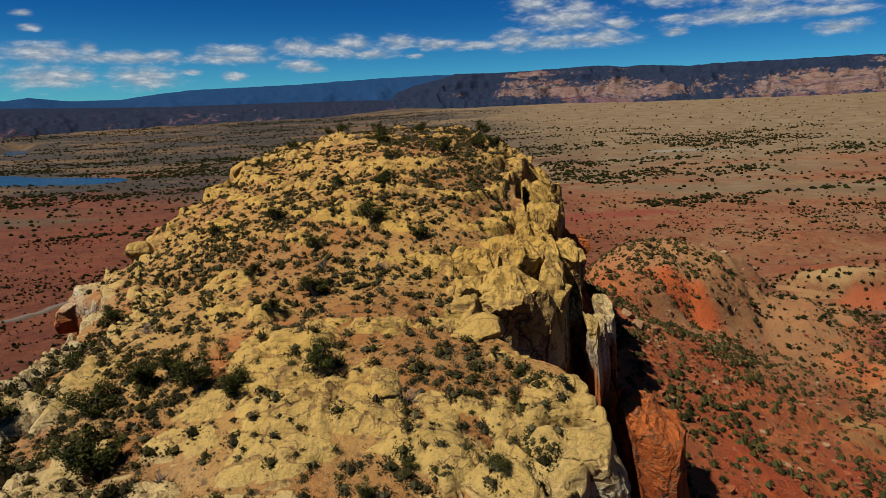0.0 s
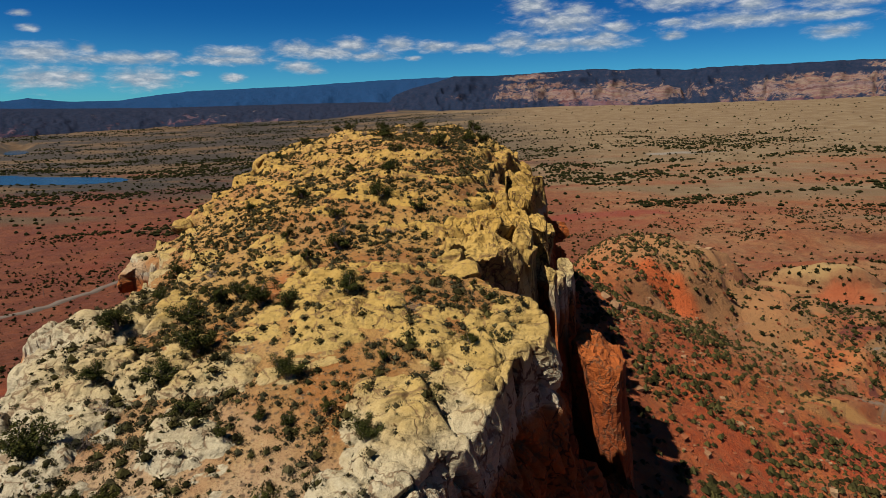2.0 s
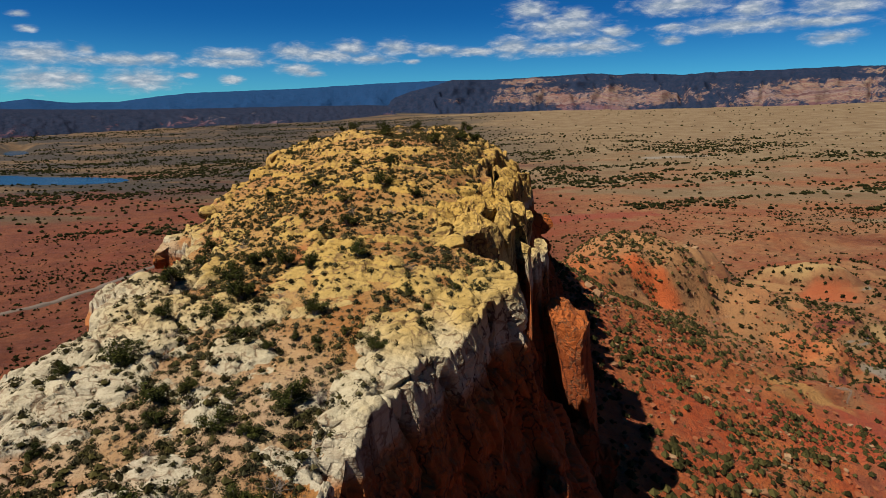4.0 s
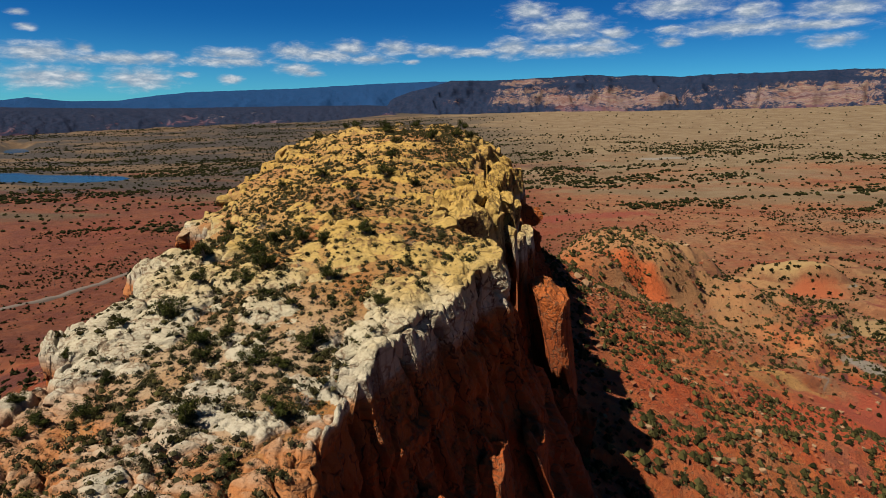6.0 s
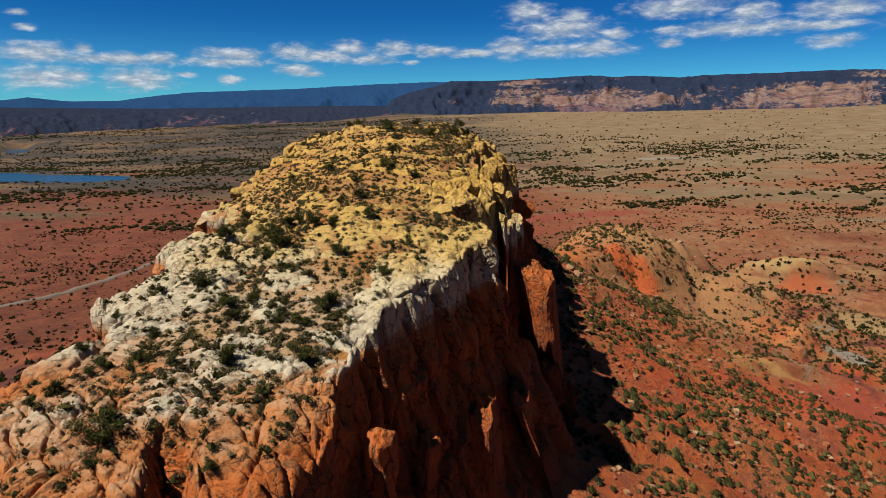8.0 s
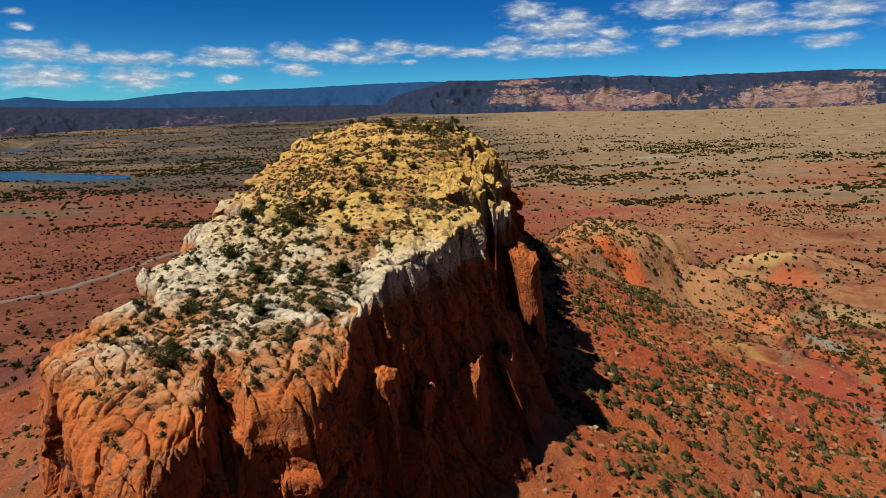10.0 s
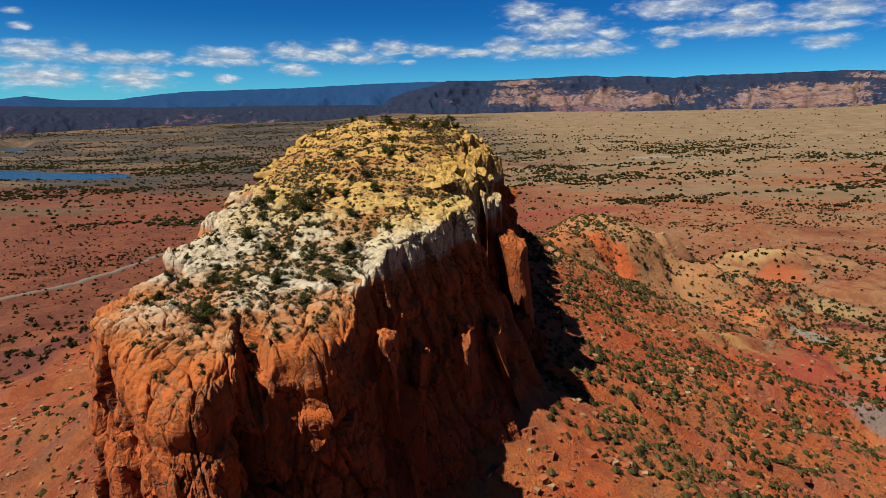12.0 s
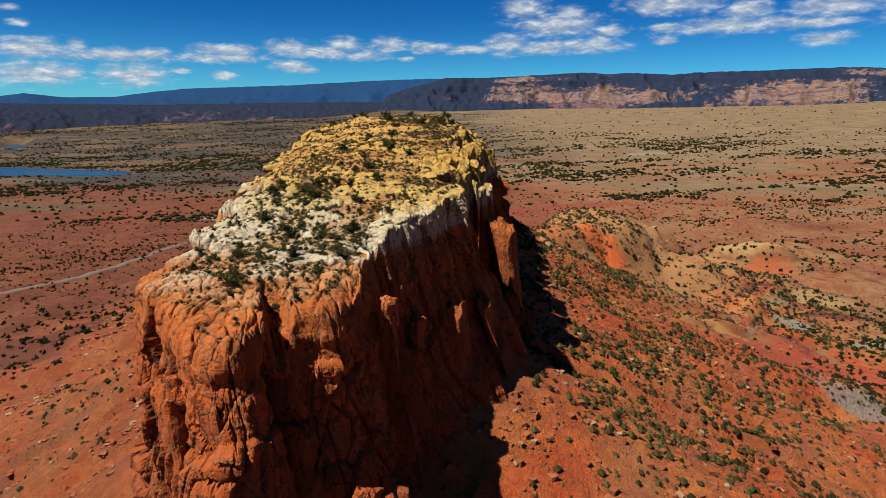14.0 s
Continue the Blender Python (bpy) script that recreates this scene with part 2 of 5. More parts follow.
def land_height(x, y):
    """The ground's height outside the mesa."""
    shape = np.shape(x)
    x, y = np.ravel(x).astype(float), np.ravel(y).astype(float)
    z = plain_height(x, y)
    r0 = np.hypot(x, y - 150)
    k = np.flatnonzero(r0 < 900)
    xs, ys = x[k], y[k]
    d, idx = rim_side(xs, ys)
    rx, ry = OUTLINE[idx].T
    d = d - foot_out(rx, ry)
    foot = foot_height(rx, ry)
    gully = fbm(np.arctan2(ys - 150, xs + 20) * 9, d / 120, None, 21, 4)
    ridge = 1 - np.abs(fbm(np.arctan2(ys - 150, xs + 20) * 16, d / 60, None, 33, 3)) * 2
    talus = foot - 0.62 * np.clip(d, -30, 999) + 0.0011 * np.clip(d, 0, 260) ** 2
    talus = talus + step(d, 4, 60) * (5.5 * gully + 2.5 * ridge * step(d, 20, 120))
    zz = smax(talus - 1.0, z[k], 16)
    for hx, hy, hh, la, lb, turn in HILLS:
        c, s = math.cos(radians(turn)), math.sin(radians(turn))
        u, v = (xs - hx) * c + (ys - hy) * s, -(xs - hx) * s + (ys - hy) * c
        q = (u / la) ** 2 + (v / lb) ** 2
        rill = 1 + 0.8 * fbm(xs / 34, ys / 34, None, 41, 5)
        zz = smax(zz, z[k] - 6 + (hh + 6) * np.exp(-q * rill) - 5.5 * np.abs(fbm(xs / 22, ys / 22, None, 42, 5)) + 1.0, 8)
    # rills and low steps of the badlands
    bad = step(xs, 60, 160) * step(ys, 120, 220) * (1 - step(r0[k], 500, 850))
    zz = zz + bad * (3.0 * (np.abs(fbm(xs / 40, ys / 40, None, 51, 4)) - 0.3))
    zz = zz + 0.5 * fbm(xs / 7, ys / 7, None, 61, 3) * step(d, -5, 10)
    z[k] = z[k] + (zz - z[k]) * (1 - step(r0[k], 700, 900))
    return z.reshape(shape)


WATER = -62.0


# ---------------------------------------------------------------- materials
def material(name, build):
    m = bpy.data.materials.new(name)
    m.use_nodes = True
    k = Nodes(m.node_tree)
    surface = build(k)
    k.t.links.new(surface, k.n("ShaderNodeOutputMaterial").inputs[0])
    return m


def principled(k, colour, rough=0.9, bump=None, strength=0.5, distance=0.2, metal=0.0, spec=0.2):
    b = k.n("ShaderNodeBsdfPrincipled")
    k.put(b.inputs["Base Color"], colour)
    k.put(b.inputs["Roughness"], rough)
    k.put(b.inputs["Metallic"], metal)
    k.put(b.inputs["Specular IOR Level"], spec)
    if bump is not None:
        nb = k.n("ShaderNodeBump")
        nb.inputs["Strength"].default_value, nb.inputs["Distance"].default_value = strength, distance
        k.put(nb.inputs["Height"], bump)
        k.t.links.new(nb.outputs[0], b.inputs["Normal"])
    return b.outputs[0]


def place(k):
    return k.n("ShaderNodeNewGeometry").outputs["Position"]


def sandstone(k):
    p = place(k)
    x, y, z = k.split(p)
    n = k.n("ShaderNodeNewGeometry").outputs["Normal"]
    up = k.split(n)[2]
    warp = k.math("MULTIPLY", k.math("SUBTRACT", k.noise(p, 0.06, 4), 0.5), 5.0)
    level = k.math("ADD", k.math("ADD", z, warp), k.math("MULTIPLY", k.math("MULTIPLY", k.math("MAXIMUM", k.math("SUBTRACT", y, 105.0), 0.0), 0.05), k.span(z, 75.5, 79.0)))
    level = k.math("ADD", level, k.math("MULTIPLY", k.math("SUBTRACT", k.noise(k.stretch(p, (0.02, 0.02, 0.9)), 1.0, 3), 0.5), 3.0))
    strata = k.ramp(k.math("MULTIPLY", k.math("SUBTRACT", level, 40.0), 1 / 60.0), [
        (0.0, (0.48, 0.100, 0.022)), (0.40, (0.70, 0.150, 0.024)), (0.56, (0.76, 0.200, 0.036)), (0.588, (0.74, 0.285, 0.085)),
        (0.612, (0.90, 0.78, 0.55)), (0.665, (0.90, 0.76, 0.48)), (0.712, (0.88, 0.59, 0.175)), (0.82, (0.91, 0.55, 0.115)), (1.0, (0.85, 0.51, 0.125))])
    mottled = k.noise(p, 0.55, 6, 0.65)
    rock = k.mix(k.span(mottled, 0.35, 0.7), strata, k.mix(1.0, strata, (1.12, 1.14, 1.15), "MULTIPLY"))
    lichen = k.math("MULTIPLY", k.span(k.noise(p, 1.7, 8, 0.78), 0.50, 0.64), k.span(up, 0.2, 0.8))
    rock = k.mix(k.math("MULTIPLY", lichen, k.span(level, 74.0, 78.0, 0.15, 0.58)), rock, (0.31, 0.225, 0.105))
    grain = k.noise(p, 9.0, 5, 0.7)
    rock = k.mix(k.span(grain, 0.3, 0.75), k.mix(1.0, rock, (0.78, 0.74, 0.70), "MULTIPLY"), rock)
    # dark varnish running down the steep faces
    run = k.noise(k.stretch(p, (0.45, 0.45, 0.035)), 1.0, 5, 0.6)
    steep = k.span(up, 0.55, 0.15)
    varnish = k.math("MULTIPLY", k.math("MULTIPLY", k.span(run, 0.50, 0.66), steep), 0.6)
    rock = k.mix(varnish, rock, (0.15, 0.045, 0.020))
    bed = k.noise(k.stretch(p, (0.15, 0.15, 2.6)), 1.0, 4, 0.6)
    rock = k.mix(k.math("MULTIPLY", k.span(bed, 0.55, 0.70), 0.35), rock, (0.20, 0.085, 0.035))
    bow = k.vec("ADD", k.stretch(p, (0.30, 0.30, 0.10)), k.vec("SCALE", k.join(k.noise(p, 0.25, 4), k.noise(k.vec("ADD", p, (17.0, 5.0, 2.0)), 0.25, 4), k.noise(k.vec("ADD", p, (3.0, 29.0, 8.0)), 0.25, 4)), scale=1.1))
    joint = k.math("MULTIPLY", k.span(k.voronoi(bow, 1.0, "DISTANCE_TO_EDGE"), 0.034, 0.006), steep)
    rock = k.mix(k.math("MULTIPLY", joint, 0.8), rock, (0.07, 0.022, 0.010))
    soil = k.mix(k.span(k.noise(p, 0.25, 6, 0.7), 0.38, 0.62), (0.52, 0.205, 0.047), (0.58, 0.290, 0.082))
    soil = k.mix(k.span(k.noise(p, 0.07, 3, 0.5), 0.62, 0.42), soil, k.mix(0.40, soil, strata))
    rusty = k.vec("LENGTH", k.vec("MULTIPLY", k.vec("SUBTRACT", p, (-20.5, 131.0, 0.0)), (0.20, 0.19, 0.0)))
    soil = k.mix(k.span(k.math("ADD", rusty, k.math("MULTIPLY", k.math("SUBTRACT", mottled, 0.5), 1.2)), 1.15, 0.6, 0.0, 0.7), soil, (0.62, 0.165, 0.034))
    soil = k.mix(k.span(k.noise(p, 4.0, 5, 0.75), 0.48, 0.72), soil, (0.30, 0.15, 0.065))
    litter = k.math("MULTIPLY", k.span(k.voronoi(p, 1.5), 0.36, 0.18), k.span(k.noise(p, 0.4, 4), 0.36, 0.52))
    soil = k.mix(k.math("MULTIPLY", litter, 0.8), soil, (0.17, 0.105, 0.055))
    pebble = k.math("MULTIPLY", k.span(k.voronoi(k.vec("ADD", p, (5.0, 3.0, 1.0)), 2.3), 0.26, 0.14), k.span(k.noise(p, 0.3, 4), 0.45, 0.6))
    soil = k.mix(k.math("MULTIPLY", pebble, 0.8), soil, (0.66, 0.48, 0.25))
    at = k.n("ShaderNodeAttribute")
    at.attribute_name = "rock"
    bare = k.span(k.math("ADD", at.outputs["Fac"], k.math("MULTIPLY", k.math("SUBTRACT", mottled, 0.5), 0.5)), 0.35, 0.65)
    colour = k.mix(bare, soil, rock)
    colour = k.mix(1.0, colour, (0.35, 0.35, 0.35), "MULTIPLY")
    bent = k.stretch(p, (0.13, 0.30, 0.12))
    bent = k.vec("ADD", bent, k.join(k.math("MULTIPLY", k.noise(p, 0.35, 4), 1.6), k.math("MULTIPLY", k.noise(k.vec("ADD", p, (31.0, 7.0, 3.0)), 0.35, 4), 1.6), 0.0))
    crack = k.math("MULTIPLY", k.span(k.voronoi(bent, 1.0, "DISTANCE_TO_EDGE"), 0.040, 0.004), bare)
    colour = k.mix(k.math("MULTIPLY", crack, 0.7), colour, (0.10, 0.05, 0.022))
    height = k.math("SUBTRACT", k.math("MULTIPLY", k.noise(p, 1.3, 8, 0.66), 1.0), k.math("MULTIPLY", k.math("ADD", crack, k.math("MULTIPLY", joint, 2.5)), 0.14))
    height = k.math("ADD", height, k.math("MULTIPLY", bed, 0.35))
    return principled(k, colour, 0.92, height, 0.9, 0.55)


NEAR_PATCHES = [  # beds laid bare: centre, reach, colour
    ((165, 232), (56, 26), (0.60, 0.100, 0.042)), ((118, 206), (40, 20), (0.76, 0.115, 0.030)), ((142, 210), (26, 5), (0.56, 0.22, 0.16)), ((124, 243), (20, 7), (0.80, 0.42, 0.12)),
    ((108, 231), (12, 5), (0.58, 0.27, 0.08)), ((197, 302), (17, 9), (0.42, 0.40, 0.31)), ((228, 283), (16, 6), (0.40, 0.37, 0.30)), ((160, 198), (24, 7), (0.42, 0.35, 0.29))]
FAR_PATCHES = [((84, 310), (24, 14), (0.84, 0.150, 0.028)), ((242, 356), (30, 11), (0.54, 0.34, 0.14)), ((226, 340), (18, 12), (0.52, 0.12, 0.035)), ((252, 464), (34, 12), (0.62, 0.39, 0.15)), ((262, 442), (30, 11), (0.60, 0.15, 0.05)),
    ((166, 771), (110, 26), (0.34, 0.070, 0.036)), ((-206, 260), (56, 36), (0.13, 0.030, 0.018)), ((560, 1480), (120, 22), (0.38, 0.33, 0.27)), ((-330, 830), (60, 16), (0.42, 0.37, 0.31))]


def earth(k):
    p = place(k)
    x, y, z = k.split(p)
    up = k.split(k.n("ShaderNodeNewGeometry").outputs["Normal"])[2]
    broad = k.noise(p, 0.004, 6, 0.6)
    mid = k.noise(p, 0.03, 6, 0.62)
    fine = k.noise(p, 0.6, 6, 0.7)
    far = k.vec("LENGTH", k.join(x, y, 0.0))
    red = k.mix(k.span(mid, 0.35, 0.68), (0.175, 0.038, 0.013), (0.270, 0.076, 0.025))
    talus = k.mix(k.span(mid, 0.38, 0.62), (0.70, 0.118, 0.022), (0.72, 0.200, 0.046))
    talus = k.mix(k.span(k.noise(p, 0.055, 6, 0.7), 0.52, 0.64, 0.0, 0.6), talus, (0.46, 0.190, 0.075))
    talus = k.mix(k.span(k.noise(k.vec("ADD", p, (50.0, 9.0, 4.0)), 0.035, 5, 0.65), 0.55, 0.68, 0.0, 0.6), talus, (0.46, 0.135, 0.075))
    talus = k.mix(k.span(x, -20.0, -70.0, 0.0, 0.9), talus, k.mix(1.0, talus, (0.52, 0.54, 0.58), "MULTIPLY"))
    dusty = k.mix(k.span(mid, 0.35, 0.65), (0.36, 0.125, 0.046), (0.38, 0.185, 0.080))
    red = k.mix(k.math("MULTIPLY", k.span(x, 60.0, 260.0), k.span(k.noise(k.stretch(p, (0.004, 0.012, 0.0)), 1.0, 5), 0.22, 0.44)), red, dusty)
    red = k.mix(k.span(k.vec("LENGTH", k.join(x, k.math("SUBTRACT", y, 170.0), 0.0)), 300.0, 215.0), red, talus)
    grit = k.noise(p, 0.16, 8, 0.75)
    red = k.mix(k.span(grit, 0.42, 0.62), k.mix(1.0, red, (0.84, 0.80, 0.78), "MULTIPLY"), k.mix(1.0, red, (1.22, 1.28, 1.3), "MULTIPLY"))
    red = k.mix(k.math("MULTIPLY", k.span(fine, 0.45, 0.75), 0.5), red, k.mix(0.5, red, (0.30, 0.16, 0.085)))
    # grassy flats
    tan = k.mix(k.span(k.noise(p, 0.02, 6, 0.6), 0.35, 0.7), (0.26, 0.162, 0.076), (0.37, 0.258, 0.138))
    bands = k.noise(k.stretch(p, (0.0018, 0.006, 0.0)), 1.0, 5, 0.6)
    reach = k.math("ADD", k.math("MULTIPLY", far, 1 / 1700.0), k.math("MULTIPLY", k.span(x, -200.0, 300.0), 0.16))
    tan = k.mix(k.span(x, 100.0, -500.0), tan, k.mix(1.0, tan, (0.62, 0.55, 0.50), "MULTIPLY"))
    flats = k.span(k.math("ADD", reach, k.math("MULTIPLY", k.math("SUBTRACT", bands, 0.5), 2.6)), 0.62, 1.0)
    colour = k.mix(flats, red, tan)
    colour = k.mix(k.math("MULTIPLY", k.span(broad, 0.54, 0.68), k.span(far, 2400.0, 900.0, 0.0, 0.65)), colour, (0.29, 0.060, 0.022))
    streak = k.noise(k.stretch(p, (0.0022, 0.011, 0.0)), 1.0, 7, 0.68)
    colour = k.mix(k.math("MULTIPLY", k.math("MULTIPLY", k.span(streak, 0.53, 0.62), k.span(far, 1500.0, 800.0, 0.0, 0.55)), k.span(x, 0.0, 120.0)), colour, (0.36, 0.085, 0.032))
    # far woodland, too small to tell apart, over the western basin
    dots = k.math("MULTIPLY", k.span(k.noise(k.stretch(p, (0.0016, 0.0042, 0.0)), 1.0, 6, 0.65), 0.44, 0.52), 0.92)
    colour = k.mix(k.math("MULTIPLY", k.math("MULTIPLY", dots, k.span(far, 1000.0, 1500.0)), k.span(x, 500.0, -100.0)), colour, (0.058, 0.046, 0.034))
    # the tan and yellow backs of the low hills
    back = k.span(k.math("ADD", z, k.math("MULTIPLY", k.math("SUBTRACT", mid, 0.5), 44.0)), -22.0, 12.0)
    hills = k.math("MULTIPLY", k.math("MULTIPLY", k.span(x, 45.0, 80.0), k.span(y, 240.0, 290.0)), k.span(far, 900.0, 600.0))
    colour = k.mix(k.math("MULTIPLY", k.math("MULTIPLY", back, hills), 0.8), colour, (0.60, 0.320, 0.125))
    # pale and mauve beds of the badlands
    bed = k.noise(k.join(k.math("MULTIPLY", x, 0.01), k.math("MULTIPLY", y, 0.01), k.math("MULTIPLY", z, 0.16)), 1.0, 4, 0.55)
    east = k.math("MULTIPLY", k.span(x, 90.0, 180.0), k.span(far, 800.0, 480.0))
    colour = k.mix(k.math("MULTIPLY", k.span(bed, 0.57, 0.63), east), colour, (0.48, 0.25, 0.10))
    colour = k.mix(k.math("MULTIPLY", k.span(bed, 0.42, 0.36), east), colour, (0.24, 0.055, 0.035))
    colour = k.mix(k.math("MULTIPLY", k.math("MULTIPLY", k.span(bed, 0.665, 0.70), east), 0.8), colour, (0.36, 0.33, 0.27))
    # patches of one bed laid bare: centre, reach, colour
    wobble = k.vec("SCALE", k.vec("SUBTRACT", k.join(k.noise(p, 0.02, 6, 0.65), k.noise(k.vec("ADD", p, (90.0, 40.0, 0.0)), 0.02, 6, 0.65), 0.0), (0.5, 0.5, 0.0)), scale=2.0)
    for (cx, cy), (rx, ry), shade in NEAR_PATCHES + FAR_PATCHES:
        off = k.vec("MULTIPLY", k.vec("SUBTRACT", k.join(x, y, 0.0), (cx, cy, 0.0)), (1 / rx, 1 / ry, 0.0))
        colour = k.mix(k.math("MULTIPLY", k.span(k.vec("LENGTH", k.vec("ADD", off, wobble)), 1.05, 0.55), 0.85), colour, shade)
    # rubble of the talus
    near = k.span(far, 420.0, 250.0)
    rub = k.voronoi(p, 0.9)
    colour = k.mix(k.math("MULTIPLY", k.math("MULTIPLY", k.span(rub, 0.32, 0.18), near), 0.45), colour, (0.46, 0.20, 0.085))
    chips = k.voronoi(k.vec("ADD", p, (3.0, 1.0, 7.0)), 2.1)
    colour = k.mix(k.math("MULTIPLY", k.math("MULTIPLY", k.span(chips, 0.30, 0.16), k.span(k.noise(p, 0.09, 5, 0.65), 0.36, 0.52)), near), colour, (0.13, 0.040, 0.017))
    tuft = k.math("MULTIPLY", k.span(k.noise(p, 0.35, 6, 0.75), 0.57, 0.66), 0.38)
    colour = k.mix(tuft, colour, (0.13, 0.075, 0.034))
    colour = k.mix(1.0, colour, (0.35, 0.35, 0.35), "MULTIPLY")
    height = k.math("ADD", k.math("MULTIPLY", fine, 1.0), k.math("MULTIPLY", k.noise(p, 2.2, 6, 0.7), 0.5))
    return principled(k, colour, 0.95, height, 1.0, 1.0)


def leaves(dark, pale):
    def build(k):
        p = place(k)
        own = k.n("ShaderNodeNewGeometry").outputs["Random Per Island"]
        c = k.mix(own, dark, pale)
        c = k.mix(k.span(k.noise(p, 0.8, 3), 0.3, 0.7), c, k.mix(1.0, c, (1.7, 1.45, 1.2), "MULTIPLY"))
        return principled(k, c, 0.9, spec=0.02)
    return build


def bark(k):
    p = place(k)
    c = k.mix(k.noise(k.stretch(p, (9, 9, 2)), 1.0, 5), (0.08, 0.060, 0.044), (0.19, 0.15, 0.12))
    return principled(k, c, 0.9, k.noise(k.stretch(p, (14, 14, 3)), 1.0, 4), 0.6, 0.03)


def stone(a, b):
    def build(k):
        p = place(k)
        own = k.n("ShaderNodeObjectInfo").outputs["Random"]
        isle = k.n("ShaderNodeNewGeometry").outputs["Random Per Island"]
        c = k.mix(k.math("FRACT", k.math("ADD", own, isle)), a, b)
        c = k.mix(k.span(k.noise(p, 1.4, 6, 0.65), 0.35, 0.7), c, k.mix(0.55, c, (0.12, 0.044, 0.018)))
        return principled(k, c, 0.9, k.noise(p, 2.5, 6, 0.7), 0.8, 0.25)
    return build


def asphalt(k):
    p = place(k)
    c = k.mix(k.noise(p, 0.15, 4), (0.072, 0.052, 0.038), (0.094, 0.070, 0.052))
    return principled(k, c, 0.85, k.noise(p, 6.0, 3), 0.2, 0.02)


def water(k):
    p = place(k)
    return principled(k, (0.012, 0.032, 0.048), 0.22, k.noise(p, 0.6, 4), 0.35, 0.15, spec=0.3)


def far_rock(wooded, belt, shade, hazy_glade, haze_tint, bare_east=0.0):
    """Wooded slopes with a belt of bare pale cliffs and red badlands under it, air haze painted in as blue."""
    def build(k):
        p = place(k)
        x, y, z = k.split(p)
        up = k.split(k.n("ShaderNodeNewGeometry").outputs["Normal"])[2]
        level = k.math("ADD", z, k.math("MULTIPLY", k.math("SUBTRACT", k.noise(p, 0.005, 6, 0.65), 0.5), 120.0))
        bed = k.noise(k.join(k.math("MULTIPLY", x, 0.0009), k.math("MULTIPLY", y, 0.0009), k.math("MULTIPLY", level, 0.05)), 1.0, 6, 0.7)
        pale = k.ramp(bed, [(0.36, (0.24, 0.10, 0.08)), (0.45, (0.56, 0.38, 0.26)), (0.50, (0.36, 0.15, 0.09)), (0.55, (0.62, 0.42, 0.24)), (0.62, (0.34, 0.14, 0.10))])
        low = k.ramp(bed, [(0.34, (0.15, 0.050, 0.050)), (0.48, (0.30, 0.125, 0.105)), (0.55, (0.38, 0.22, 0.19)), (0.66, (0.17, 0.060, 0.055))])
        rock = k.mix(k.span(level, belt[0] - 8.0, belt[0] + 8.0), low, pale)
        run = k.noise(k.stretch(p, (0.012, 0.012, 0.006)), 1.0, 8, 0.72)
        speck = k.noise(p, 0.06, 6, 0.75)
        stand = k.noise(k.stretch(p, (0.0016, 0.0016, 0.004)), 1.0, 4, 0.5)
        cover = k.math("ADD", k.math("ADD", k.math("MULTIPLY", run, 0.55), k.math("MULTIPLY", speck, 0.45)), k.math("MULTIPLY", k.math("SUBTRACT", stand, 0.5), 1.5))
        cover = k.math("ADD", cover, k.math("MULTIPLY", k.math("SUBTRACT", k.noise(k.stretch(p, (0.02, 0.02, 0.035)), 1.0, 7, 0.75), 0.5), 0.9))
        cover = k.math("ADD", cover, k.span(level, belt[1] - 14.0, belt[1] + 30.0, 0.0, 0.16))
        cover = k.math("ADD", cover, k.span(level, belt[0] + 15.0, belt[0] - 60.0, 0.0, 0.02))
        cover = k.math("ADD", cover, k.math("MULTIPLY", k.span(up, 0.75, 0.97), 0.10))
        cover = k.math("SUBTRACT", cover, k.span(x, 200.0, 1400.0, -0.03, bare_east))
        # both woods colours and the rock multiplier carry the blue of distant air
        woods = k.mix(k.span(speck, 0.35, 0.7), shade, hazy_glade)
        rock = k.mix(1.0, rock, haze_tint, "MULTIPLY")
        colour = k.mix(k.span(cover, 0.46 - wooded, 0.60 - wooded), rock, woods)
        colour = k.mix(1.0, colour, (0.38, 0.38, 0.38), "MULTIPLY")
        return principled(k, colour, 1.0, k.noise(p, 0.03, 8, 0.7), 1.0, 10.0, spec=0.0)
    return build


ROCK = material("sandstone", sandstone)
EARTH = material("earth", earth)
JUNIPER = material("juniper leaves", leaves((0.0058, 0.0083, 0.0025), (0.0330, 0.0360, 0.0095)))
SAGE = material("sage leaves", leaves((0.0100, 0.0095, 0.0050), (0.0420, 0.0390, 0.0200)))
PINYON = material("pinyon leaves", leaves((0.0042, 0.005, 0.0017), (0.0116, 0.0124, 0.0042)))
SCRUB = material("scrub leaves", leaves((0.0066, 0.0066, 0.0025), (0.0330, 0.0305, 0.0110)))
STRAW = material("dry grass", leaves((0.0307, 0.0199, 0.0083), (0.0996, 0.0639, 0.0266)))
BARK = material("bark", bark)
RED_STONE = material("red stone", stone((0.1369, 0.0299, 0.0083), (0.1743, 0.0523, 0.0174)))
PALE_STONE = material("pale stone", stone((0.2241, 0.1452, 0.0747), (0.1494, 0.0706, 0.0307)))
ASPHALT = material("worn asphalt", asphalt)
WATERY = material("lake water", water)
# distance haze is painted into these base colours, strongest on the rearmost range
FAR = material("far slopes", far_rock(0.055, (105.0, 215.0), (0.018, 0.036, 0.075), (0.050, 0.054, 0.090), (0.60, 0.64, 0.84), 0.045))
FAR_HAZE_BLUE = material("far haze-blue slopes", far_rock(0.30, (120.0, 215.0), (0.020, 0.074, 0.185), (0.034, 0.082, 0.195), (0.26, 0.45, 0.90)))
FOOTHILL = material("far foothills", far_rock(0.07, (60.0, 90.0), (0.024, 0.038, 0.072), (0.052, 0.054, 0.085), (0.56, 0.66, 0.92)))


